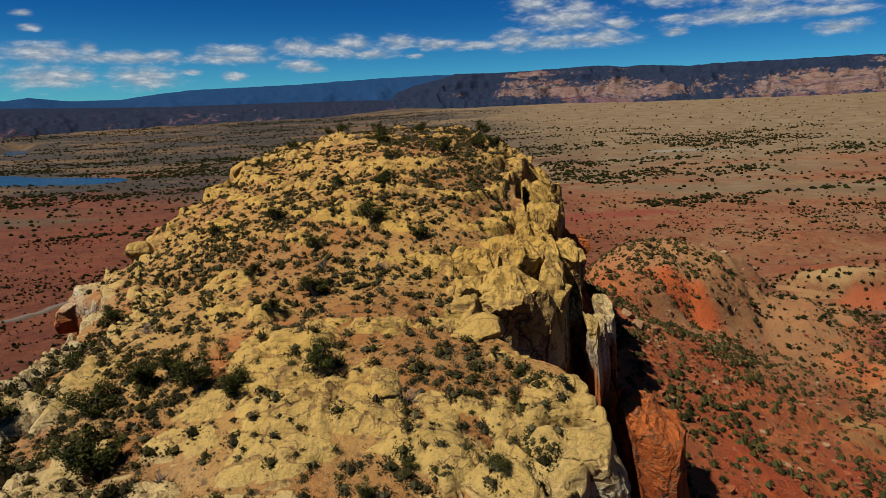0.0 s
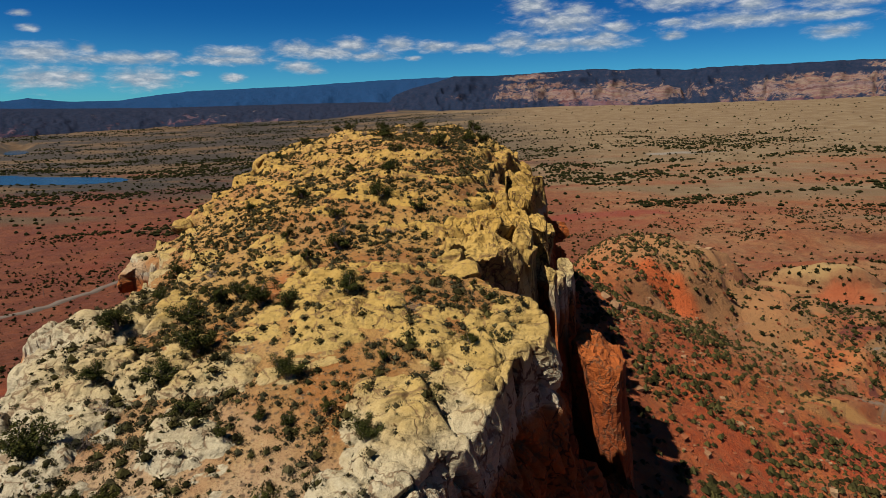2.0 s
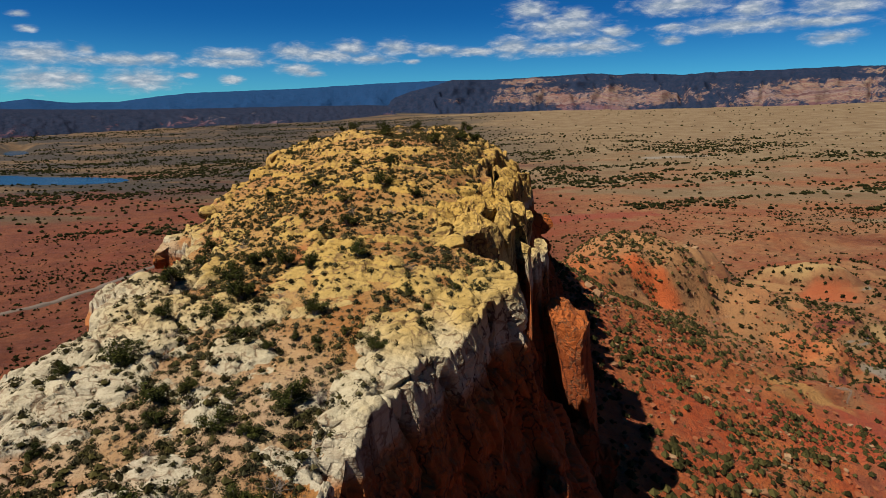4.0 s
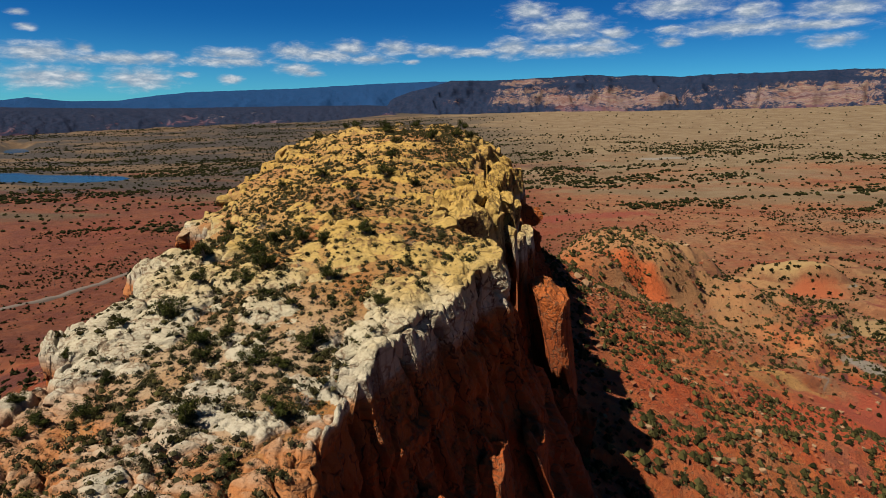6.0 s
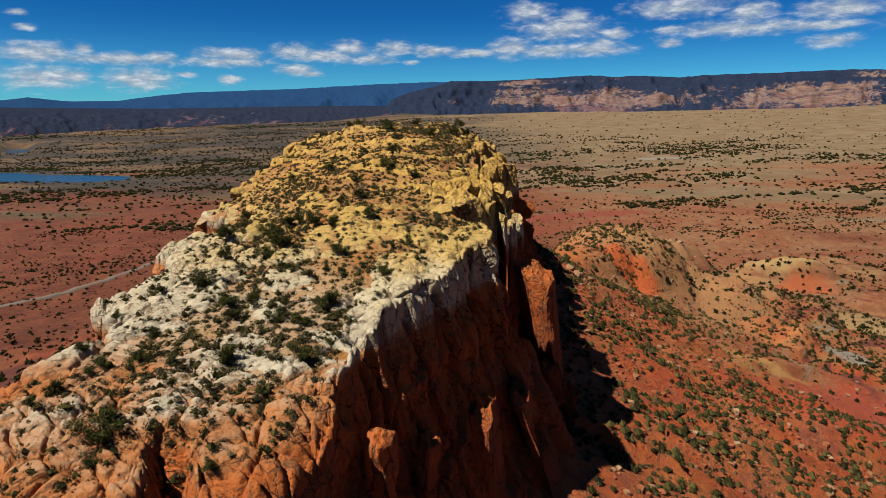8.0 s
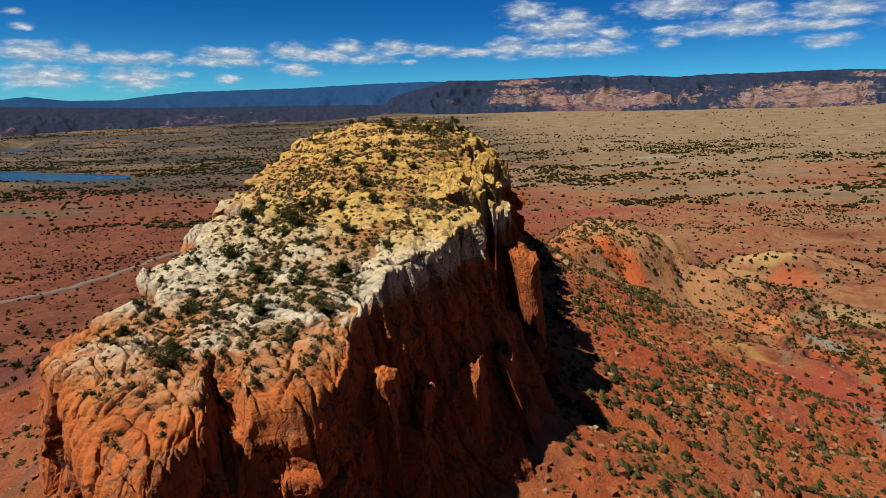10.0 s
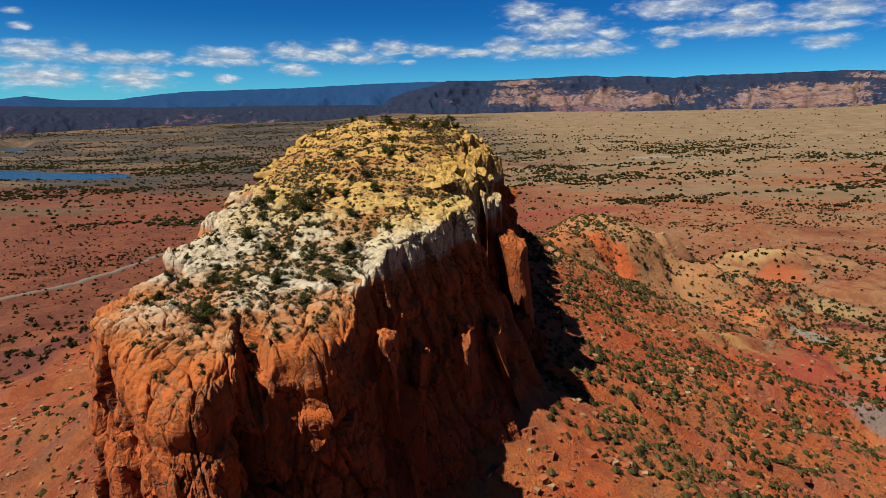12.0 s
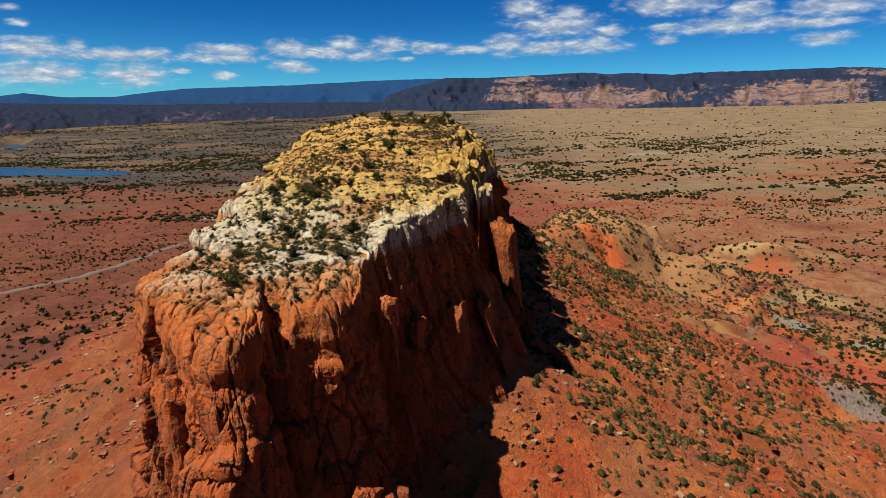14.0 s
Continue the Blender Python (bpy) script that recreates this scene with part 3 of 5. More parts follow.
# ---------------------------------------------------------------- mesh helpers
def mesh_object(name, verts, faces, mat, parent=None, smooth=True):
    verts = np.ascontiguousarray(verts, np.float32)
    faces = np.ascontiguousarray(faces, np.int32)
    me = bpy.data.meshes.new(name)
    me.vertices.add(len(verts))
    me.vertices.foreach_set("co", verts.ravel())
    k = faces.shape[1]
    me.loops.add(faces.size)
    me.loops.foreach_set("vertex_index", faces.ravel())
    me.polygons.add(len(faces))
    me.polygons.foreach_set("loop_start", np.arange(0, faces.size, k, dtype=np.int32))
    me.polygons.foreach_set("use_smooth", np.full(len(faces), smooth))
    me.update(calc_edges=True)
    me.validate()
    me.materials.append(mat)
    ob = new(name, me)
    ob.parent = parent
    return ob


def float_attribute(ob, name, values):
    a = ob.data.attributes.new(name, "FLOAT", "POINT")
    a.data.foreach_set("value", np.ascontiguousarray(values, np.float32).ravel())


def part(name, bm, mat, parent=None, label=""):
    me = bpy.data.meshes.new(name)
    bm.to_mesh(me)
    bm.free()
    me.materials.append(mat)
    ob = new(name, me)
    ob.parent = parent
    return tagged(ob, label)


def grid_faces(rows, cols, wrap=False):
    r, c = np.meshgrid(np.arange(rows - 1), np.arange(cols if wrap else cols - 1), indexing="ij")
    a, b = r * cols + c, r * cols + (c + 1) % cols
    return np.stack([a, b, b + cols, a + cols], -1).reshape(-1, 4)


# ---------------------------------------------------------------- the ground, one sheet to the horizon
def spread(lo, hi, centre, fine, growth):
    out = [centre]
    for end, sign in ((hi, 1), (lo, -1)):
        v = centre
        while (end - v) * sign > 0:
            v += sign * (fine + growth * max(0.0, abs(v - centre) - 60))
            out.append(v)
    return np.array(sorted(out))


gx, gy = spread(-4700, 4700, 20, 1.7, 0.0175), spread(-4000, 4700, 160, 1.7, 0.0175)
GX, GY = np.meshgrid(gx, gy)
GZ = land_height(GX, GY)
# hollow under the mesa's own body
ins, _ = rim_side(GX.ravel(), GY.ravel())
GZ = np.where(ins.reshape(GX.shape) < -3, np.minimum(GZ, 38), GZ)
# the lake's basin
LAKE = [(-1000, 1445, 205, 66, -6), (-1230, 1440, 230, 95, 0), (-1760, 2400, 230, 60, 127)]


def lake_depth(x, y):
    depth = np.zeros(np.shape(x))
    for lx, ly, la, lb, turn in LAKE:
        c, s = math.cos(radians(turn)), math.sin(radians(turn))
        u, v = (x - lx) * c + (y - ly) * s, -(x - lx) * s + (y - ly) * c
        depth = np.maximum(depth, step(1.25 - np.hypot(u / la, v / lb) + 0.16 * fbm(x / 90, y / 90, None, 71, 3), 0.0, 0.5))
    return depth


basin = lake_depth(GX, GY)
GZ = GZ * (1 - basin) + (WATER - 5) * basin
ground = mesh_object("ground", np.stack([GX, GY, GZ], -1).reshape(-1, 3), grid_faces(len(gy), len(gx)), EARTH)
tagged(ground, "red and tan desert ground with gullied talus slopes", "ground", kind="structure")

lx, ly = np.meshgrid(np.arange(-2150, -560, 15.0), np.arange(1250, 2650, 15.0))
wet = lake_depth(lx, ly) > 0.0
sheet = grid_faces(*lx.shape)
sheet = sheet[wet.ravel()[sheet].any(1)]
used, sheet = np.unique(sheet, return_inverse=True)
lake = mesh_object("water", np.stack([lx, ly, WATER + 0 * lx], -1).reshape(-1, 3)[used], sheet.reshape(-1, 4), WATERY)
tagged(lake, "blue reservoir water lying in the desert basin", "lake", kind="structure")


# ---------------------------------------------------------------- the mesa
BUTTRESS = [  # place on the rim, half width, its top, how far it stands out
    (-11, 92, 2.0, 60.0, 3.0), (4.3, 133, 2.8, 48.5, 4.5), (-36, 68, 3.2, 60.0, 2.0), (-28, 64, 4.0, 60.0, 1.8), (8, 185, 3.5, 78.0, 4.0),
    (13, 220, 4.0, 76.0, 5.0), (7, 160, 3.0, 74.0, 4.0),
]
GULLIES = [  # plan line of clefts cut into the top: from, to, half width, depth
    ((-20.5, 69), (-25, 79), 1.6, 6.5), ((3, 123), (-3.5, 121), 0.8, 3.0), ((8, 160), (-2, 162), 1.3, 6.0), ((10, 171), (-3, 172), 1.3, 6.5),
    ((12, 190), (-1, 186), 2.0, 9.0), ((-9, 93), (-13.5, 95), 0.7, 3.0), ((14, 205), (3, 202), 2.2, 9.0), ((-1, 136), (-9, 138), 1.2, 4.5),
    ((0, 117), (-5, 122), 0.6, 2.4), ((3, 150), (-4, 152), 0.8, 4.0), ((8, 166), (1, 167), 0.8, 4.0), ((10, 180), (2, 179), 0.9, 4.0),
]


def on_top(x, y):
    """Height and bareness of the mesa's top, with its slabs, ledges, soil and clefts."""
    z = top_height(x, y)
    wx, wy = x + 2.5 * fbm(x / 9, y / 9, None, 3, 3), y + 2.5 * fbm(x / 9, y / 9, None, 4, 3)
    f1, f2, own = cells(wx / 6.5, wy / 4.2, 7)
    g1, g2, own2 = cells(wx / 2.8, wy / 1.9, 8)
    e1, e2, own3 = cells(wx / 1.15, wy / 0.8, 9)
    slab = 1.25 * own + 0.55 * step(f2 - f1, 0.0, 0.16) + 0.50 * own2 + 0.28 * step(g2 - g1, 0.0, 0.2) + 0.16 * own3 + 0.10 * step(e2 - e1, 0.0, 0.25) - 0.55
    slab = slab + 0.5 * (f1 < 9) * (0.3 - f1) * step(0.9 - y / 200, 0.0, 0.5)
    q1, q2, _ = cells((0.8 * wx - 0.6 * wy) / 4.6, (0.6 * wx + 0.8 * wy) / 2.7, 31)
    cushion = 1 - step(y, 80, 93)
    slab = slab * (1 - 0.55 * cushion) + cushion * (0.95 * (1 - np.exp(-11.0 * (q2 - q1))) + 0.25 * (1 - np.exp(-9.0 * (g2 - g1))) + 0.14 * (1 - np.exp(-7.0 * (e2 - e1))) - 0.3)
    slab = slab + 1.5 * fbm(x / 16, y / 16, None, 11, 3) + 0.22 * fbm(x / 1.4, y / 1.4, None, 12, 3)
    # low ledges on the upper, yellow beds
    ledge = step(y, 118, 140)
    tread = 2.1
    s = (z + 1.3 * fbm(x / 11, y / 11, None, 13, 4)) / tread
    frac = s - np.floor(s)
    slab = slab + ledge * tread * (step(frac, 0.80, 1.0) - frac) * 0.95
    edge, _ = rim_side(x, y)
    rimrock = step(edge, -9, -2) * 0.9
    brow = step(edge, -8, -3) * step(x + 0.45 * (y - 100), -16, -9) * step(y, 88, 95) * (1 - step(y, 126, 131))
    slab = slab + brow * (0.9 + 0.6 * fbm(x / 4, y / 4, None, 19, 2))
    front = 1.2 * (1 - step(y, 76, 90))
    soil = 0.85 + 0.60 * fbm(x / 13, y / 13, None, 15, 3) + 0.06 * fbm(x / 0.8, y / 0.8, None, 16, 2) - rimrock - front
    bare = step(slab - soil, -0.08, 0.16)
    h = np.maximum(slab, soil) - 0.9
    for (ax, ay), (bx, by), wide, deep in GULLIES:
        t = np.clip(((x - ax) * (bx - ax) + (y - ay) * (by - ay)) / ((bx - ax) ** 2 + (by - ay) ** 2), 0, 1)
        d = np.hypot(x - ax - t * (bx - ax), y - ay - t * (by - ay)) + 0.5 * fbm(x / 2, y / 2, None, 18, 2)
        h = h - deep * (1 - t) ** 0.7 * (1 - step(d, 0.3 * wide, 1.25 * wide))
    return z + h, bare


def build_block(parent, x, y, low, high, half_x, half_y, turn, seed):
    """One joint-bounded block of rock that stands off the cliff."""
    around = 44
    rn = random.Random(seed)
    cap = np.linspace(0, 0.78, 12)                            # a flat cap, then the sides
    down = 0.5 + (high - low - 0.5) * np.linspace(0, 1, 33)[1:] ** 1.6
    depth = np.r_[0.5 * (cap / 0.78) ** 3, down][::-1, None]
    taper = np.r_[cap, np.interp(down, [0.5, 1.6, 5.0, 14.0, 40.0], [0.78, 0.93, 1.04, 1.16, 1.4])][::-1, None]
    rows = len(depth)
    a = np.linspace(0, 2 * math.pi, around, endpoint=False)[None, :]
    square = 1 / (np.abs(np.cos(a)) ** 6 + np.abs(np.sin(a)) ** 6) ** (1 / 6)
    z = high - depth + 0 * a
    u, v = half_x * square * np.cos(a) * taper, half_y * square * np.sin(a) * taper
    # flat joints and broken corners
    for _ in range(11):
        ang, dip = rn.uniform(0, 2 * math.pi), rn.uniform(-0.25, 0.5) if rn.random() < 0.6 else rn.uniform(0.6, 1.6)
        reach = rn.uniform(0.62, 0.98) * math.hypot(half_x * math.cos(ang), half_y * math.sin(ang)) - max(dip - 0.5, 0.0) * 0.7
        over = np.maximum(u * math.cos(ang) + v * math.sin(ang) - dip * (high - z) - reach, 0)
        u, v = u - over * math.cos(ang), v - over * math.sin(ang)
    for _ in range(2):
        ang, tilt = rn.uniform(-1.2, 1.2), rn.uniform(0.3, 1.1)
        roof = rn.uniform(-0.5, 0.9) + tilt * (u * math.cos(ang) + v * math.sin(ang))
        z = z - np.maximum(roof - (high - z), 0)
    flute = 1 - 2 * np.abs(fbm(u / 1.7 + seed, v / 1.7, z / 9.0, seed + 5, 3))
    rough = 0.16 * fbm(u / 0.9 + seed, v / 0.9, z / 0.9, seed, 3) + 0.30 * fbm(u / 2.5 + seed, v / 2.5, z / 2.5, seed + 3, 2) + 0.38 * (flute - 0.3) * min(1.0, half_x / 1.5)
    grow = 1 + rough * np.clip((high - z) / 0.8, 0.2, 1) / np.hypot(u, v).clip(0.6)
    u, v = u * grow, v * grow
    z = z - step(z, high - 5.0, high) * (0.9 * min(half_x, 2.5) * np.abs(fbm(u / 1.6 + seed, v / 1.6, None, seed + 9, 3)))
    c, s = math.cos(turn), math.sin(turn)
    p = np.stack([x + u * c - v * s + 0.07 * (high - z), y + u * s + v * c, z], -1).reshape(-1, 3)
    ob = mesh_object("rock_block", p, grid_faces(rows, around, True), ROCK, parent, False)
    float_attribute(ob, "rock", np.ones(len(p)))
    return ob


EAST_FINS = [  # upright joint blocks off the east cliff: x, y, top, half widths, turn
    (0.2, 142.6, 86.6, 3.4, 4.0, -0.6), (-4.2, 141.0, 86.6, 1.2, 2.0, 0.1), (-2.6, 147.0, 87.6, 2.4, 2.6, -0.2), (1.6, 150.0, 88.2, 2.8, 3.2, -0.3), (5.3, 149.5, 86.2, 1.3, 4.0, -0.2), (4.6, 157.5, 88.0, 2.6, 3.6, -0.15),
    (8.2, 157.5, 86.0, 1.5, 3.6, -0.2), (7.9, 142.2, 82.6, 0.95, 2.2, -0.2), (9.9, 147.2, 80.0, 1.0, 2.6, -0.3), (11.8, 153.0, 80.3, 1.3, 3.0, -0.2), (10.8, 146.9, 72.6, 0.7, 0.9, -0.3),
    (6.0, 146.3, 84.6, 0.8, 1.5, -0.4), (10.6, 162.5, 83.5, 1.5, 2.5, -0.2), (7.0, 163.5, 89.5, 2.0, 2.2, -0.2)]
WALL_FINS = [(-9.0, 86.6, 71.0, 1.3, 1.8, -0.35), (2.6, 107.6, 63.0, 1.5, 3.2, -0.3), (8.2, 115.8, 60.8, 1.7, 3.4, -0.3), (-12.6, 76.6, 63.2, 0.9, 1.0, -0.3), (0.0, 113.0, 67.5, 1.1, 1.8, -0.4), (-4.6, 97.5, 64.0, 1.2, 2.2, -0.5),
    (17.0, 139.0, 54.5, 2.6, 2.0, -0.3), (21.2, 141.2, 49.0, 3.0, 1.9, -0.2), (10.5, 127.0, 52.0, 1.6, 2.2, -0.4)]
FOOT_BLOCKS = [(-10.0, 66.5, 51.5, 2.2, 1.6, 0.3), (-7.0, 66.5, 50.5, 1.0, 0.9, 0.6), (-5.4, 67.0, 51.0, 0.7, 0.7, 0.1), (-3.0, 66.5, 48.6, 0.9, 0.8, 0.4),
    (-35.2, 68.2, 66.0, 2.4, 2.0, -0.8), (-29.5, 64.6, 66.5, 2.2, 1.5, -0.3), (-40.2, 75.2, 63.0, 1.9, 2.0, -0.9)]


def build_blocks(parent):
    """Upright blocks that stand off the east cliff with dark slots between them."""
    rn = random.Random(12)
    for n, (x, y, high, hx, hy, turn) in enumerate(EAST_FINS + WALL_FINS + FOOT_BLOCKS):
        build_block(parent, x, y, 36, high, hx, hy, turn, 40 + n)
    y = 168.0
    while y < 226:
        rim_x = float(np.interp(y, [163, 178, 193, 210, 228], [5, 5.5, 7.5, 11, 14]))
        half = rn.choice((1.1, 1.6, 2.2, 3.0)) * rn.uniform(0.85, 1.15)
        crest = float(top_height(np.array([rim_x]), np.array([y]))[0])
        for rank, (dx, fall) in enumerate(((rn.uniform(0.9, 2.6), rn.uniform(0.8, 4.5)), (rn.uniform(3.4, 5.2), rn.uniform(4.0, 11.0)))):
            if rank and rn.random() < 0.25:
                continue
            build_block(parent, rim_x + dx + rn.uniform(-0.5, 0.6), y + rank * 1.7, 36, crest - fall, rn.uniform(1.2, 2.3), half * rn.uniform(0.8, 1.05), rn.uniform(-0.4, 0.4), rn.randrange(1000))
        y += 2 * half + rn.uniform(0.4, 1.6)


def build_mesa():
    count, ntop, nwall = 1850, 118, 112
    rim, arc = closed_curve(RIM, count, True)
    tangent = np.roll(rim, -1, 0) - np.roll(rim, 1, 0)
    kern = np.ones(25) / 25
    tangent = np.stack([np.convolve(np.r_[tangent[-12:, i], tangent[:, i], tangent[:12, i]], kern, "valid") for i in (0, 1)], 1)
    tangent /= np.linalg.norm(tangent, axis=1)[:, None]
    out = np.stack([tangent[:, 1], -tangent[:, 0]], 1)      # the rim runs anticlockwise
    centre = np.stack([np.interp(rim[:, 1], [80, 240], [-26, -20]), np.clip(rim[:, 1], 78, 240)], 1)
    s = np.r_[np.linspace(0.0, 0.92, ntop - 26, endpoint=False), np.linspace(0.92, 1.0, 26)] ** 0.85
    X = centre[None, :, 0] + (rim - centre)[None, :, 0] * s[:, None]
    Y = centre[None, :, 1] + (rim - centre)[None, :, 1] * s[:, None]
    Z, bare = on_top(X.ravel(), Y.ravel())
    Z, bare = Z.reshape(X.shape), bare.reshape(X.shape)
    side = (np.linalg.norm(rim - centre, axis=1))[None, :] * (1 - s[:, None])
    lean0 = batter(rim[:, 0], rim[:, 1])
    lip = (2.6 - 1.4 * np.clip((lean0 - 0.1) / 0.36, 0, 1) + 1.0 * vnoise(arc / 14, arc * 0, None, 81))[None, :]
    lip = lip * (0.75 + 0.3 * (1 - step(rim[:, 1], 70, 92)))[None, :]
    west = (step(-rim[:, 0], 38, 43) * step(rim[:, 1], 90, 100))[None, :]
    lip = lip * (1 - 0.45 * west) * (1 - 0.5 * step(rim[:, 0], -16, -9) * step(rim[:, 1], 80, 92))[None, :]
    Z = Z - lip * (1 - np.sqrt(np.clip(1 - np.clip(1 - side / lip, 0, 1) ** 2, 0, 1))) * 0.9
    # the wall
    v = np.linspace(0, 1, nwall + 1)[1:]
    top, low = Z[-1], foot_height(rim[:, 0], rim[:, 1]) - 9
    WZ = top[None, :] + (low - top)[None, :] * v[:, None]
    drop = top[None, :] - WZ
    lean = batter(rim[:, 0], rim[:, 1])
    lean = np.convolve(np.r_[lean[-30:], lean, lean[:30]], np.ones(61) / 61, "valid")
    fins = (step(rim[:, 1], 122, 130) * (1 - step(rim[:, 1], 215, 235)) * step(rim[:, 0], -10, 0))[None, :]
    bend = np.clip((lean[None, :] - 0.1) / 0.36, 0, 1) * (1 - fins)
    off = lean[None, :] * drop * (1 - bend + bend * 1.12 * v[:, None] ** 0.9)
    A = arc[None, :] + 0 * WZ
    east = np.clip((lean[None, :] - 0.1) / 0.4, 0, 1)
    warp = 2.0 * vnoise(A / 9, WZ / 22, None, 90)
    flute = 1 - 2 * np.abs(fbm((A + warp) / 13, WZ / 90, None, 91, 2))
    # tall joint-bounded faces, each turned a little its own way, with smaller ones on them
    tall = cells((A + 0.12 * WZ) / 7.5, (WZ + 6 * vnoise(A / 7, A * 0, None, 93)) / 26.0, 94, True, 1)
    mid = cells((A - 0.22 * WZ) / 3.6, (WZ + 3 * vnoise(A / 5, A * 0, None, 83)) / 8.0, 84, True, 1)
    small = cells((A + 0.3 * WZ) / 1.5, (WZ + 0.8 * vnoise(A / 2, WZ / 3, None, 86)) / 2.4, 87, True, 1)
    wild = 1 + 0.6 * fins
    rough = (0.15 + 0.5 * east) * (flute - 0.5) + wild * (3.0 * (tall[2] - 0.5) + 3.0 * tall[3] * (np.modf(tall[2] * 7.3)[0] - 0.5)) - 0.7 * wild * (1 - step(tall[1] - tall[0], 0.0, 0.06))
    deep = step(drop, 2.5, 8.0)
    rough = rough + (0.25 + 0.75 * deep) * (0.8 * (mid[2] - 0.5) + 1.1 * mid[3] * (np.modf(mid[2] * 7.3)[0] - 0.5) - 0.35 * (1 - step(mid[1] - mid[0], 0.0, 0.06)))
    rough = rough + 0.26 * (small[2] - 0.5) + 0.3 * small[3] * (np.modf(small[2] * 7.3)[0] - 0.5) + 0.10 * fbm(A / 0.9, WZ / 1.2, None, 95, 2) + 0.45 * vnoise(A / 40, WZ / 2.4, None, 96)
    # bedding: thin ledges that step in and out
    bed = (WZ + 0.8 * vnoise(A / 11, A * 0, None, 88)) / 1.7
    rough = rough + 0.30 * (hashed(np.floor(bed), np.floor(bed) * 0, np.floor(A / 9 + 3 * tall[2]), 89) - 0.5) - 0.12 * np.exp(-((bed - np.round(bed)) / 0.07) ** 2)
    slot = np.abs(vnoise((A + 0.8 * warp) / 6.5, WZ / 60, None, 85))
    rough = rough - fins * (1.0 + 3.0 * np.exp(-slot / 0.08)) * (1 - step(drop, 22, 40))
    rough = np.clip(rough, -4.5, 3.2) * (0.8 + 0.2 * step(rim[:, 1], 66, 86))[None, :]
    push = 0.55 * rough[0] * (1 - 0.6 * fins[0])
    fade = step(drop, 0.0, 2.5)
    off = off + rough * fade + push[None, :] * (1 - fade)
    notch = 0.8 * (1 - step(tall[1] - tall[0], 0.0, 0.08))[4]
    by_rim = 1 - step(side, 0.0, 4.0)
    X, Y = X + out[None, :, 0] * push[None, :] * by_rim, Y + out[None, :, 1] * push[None, :] * by_rim
    Z = Z - (1.3 + 0.9 * (1 - step(rim[:, 1], 76, 92)))[None, :] * notch[None, :] * (1 - step(side, 0.5, 4.5)) * np.clip(side / 0.6, 0, 1)
    for bx, by, wide, high, reach in BUTTRESS:
        a0 = arc[((rim[:, 0] - bx) ** 2 + (rim[:, 1] - by) ** 2).argmin()]
        da = np.abs(A - a0 + 0.6 * wide * vnoise(WZ / 6, A * 0, None, 97))
        crown = high - 5.0 * (da / wide) ** 2 + 1.2 * vnoise(A / 1.5, A * 0, None, 98)
        off = off + reach * (1 - step(da, 0.7 * wide, 1.0 * wide)) * step(crown - WZ, 0.0, 1.4) * (1 - 0.75 * step(crown - WZ, 7, 17))
    broken = 0.5 * (mid[2] - 0.5) - 0.35 * (1 - step(mid[1] - mid[0], 0.0, 0.08)) + 0.25 * (small[2] - 0.5) - 0.15 * (1 - step(small[1] - small[0], 0.0, 0.12))
    off = off + broken * deep * (1 - 0.6 * east)
    for (ax, ay), (bx, by), wide, deep in GULLIES:
        a0 = arc[((rim[:, 0] - ax) ** 2 + (rim[:, 1] - ay) ** 2).argmin()]
        da = np.abs(A - a0 + 0.8 * vnoise(WZ / 5, A / 3, None, 99))
        off = off - 0.9 * deep * (1 - step(da, 0.35 * wide, 1.3 * wide)) * (1 - step(drop, 9, 24))
    # rows spread evenly down to the foot; the lip's last rows blend in
    WX, WY = rim[None, :, 0] + out[None, :, 0] * off, rim[None, :, 1] + out[None, :, 1] * off
    mesa = new("mesa")
    build_blocks(mesa)
    spire = build_block(mesa, 14.2, 143.0, 30, 72.8, 3.4, 3.2, -0.4, 17)
    spire.name = "spire"
    tagged(spire, "detached orange sandstone pillar beside the cliff")
    tagged(mesa, "long flat-topped sandstone mesa with yellow, cream and red beds", "mesa")
    cut = 3                                                   # wall rows that belong to the caprock
    capX, capY, capZ = np.vstack([X, WX[:cut]]), np.vstack([Y, WY[:cut]]), np.vstack([Z, WZ[:cut]])
    cap = mesh_object("caprock", np.stack([capX, capY, capZ], -1).reshape(-1, 3), grid_faces(len(capX), count, True), ROCK, mesa)
    float_attribute(cap, "rock", np.vstack([bare, np.ones((cut, count))]))
    tagged(cap, "rounded yellow and cream sandstone slabs with sandy hollows")
    wall = mesh_object("cliff", np.stack([WX[cut - 1:], WY[cut - 1:], WZ[cut - 1:]], -1).reshape(-1, 3), grid_faces(nwall - cut + 1, count, True), ROCK, mesa, False)
    float_attribute(wall, "rock", np.ones((nwall - cut + 1, count)))
    tagged(wall, "fluted red sandstone cliff with dark streaks")
    return mesa


mesa = build_mesa()


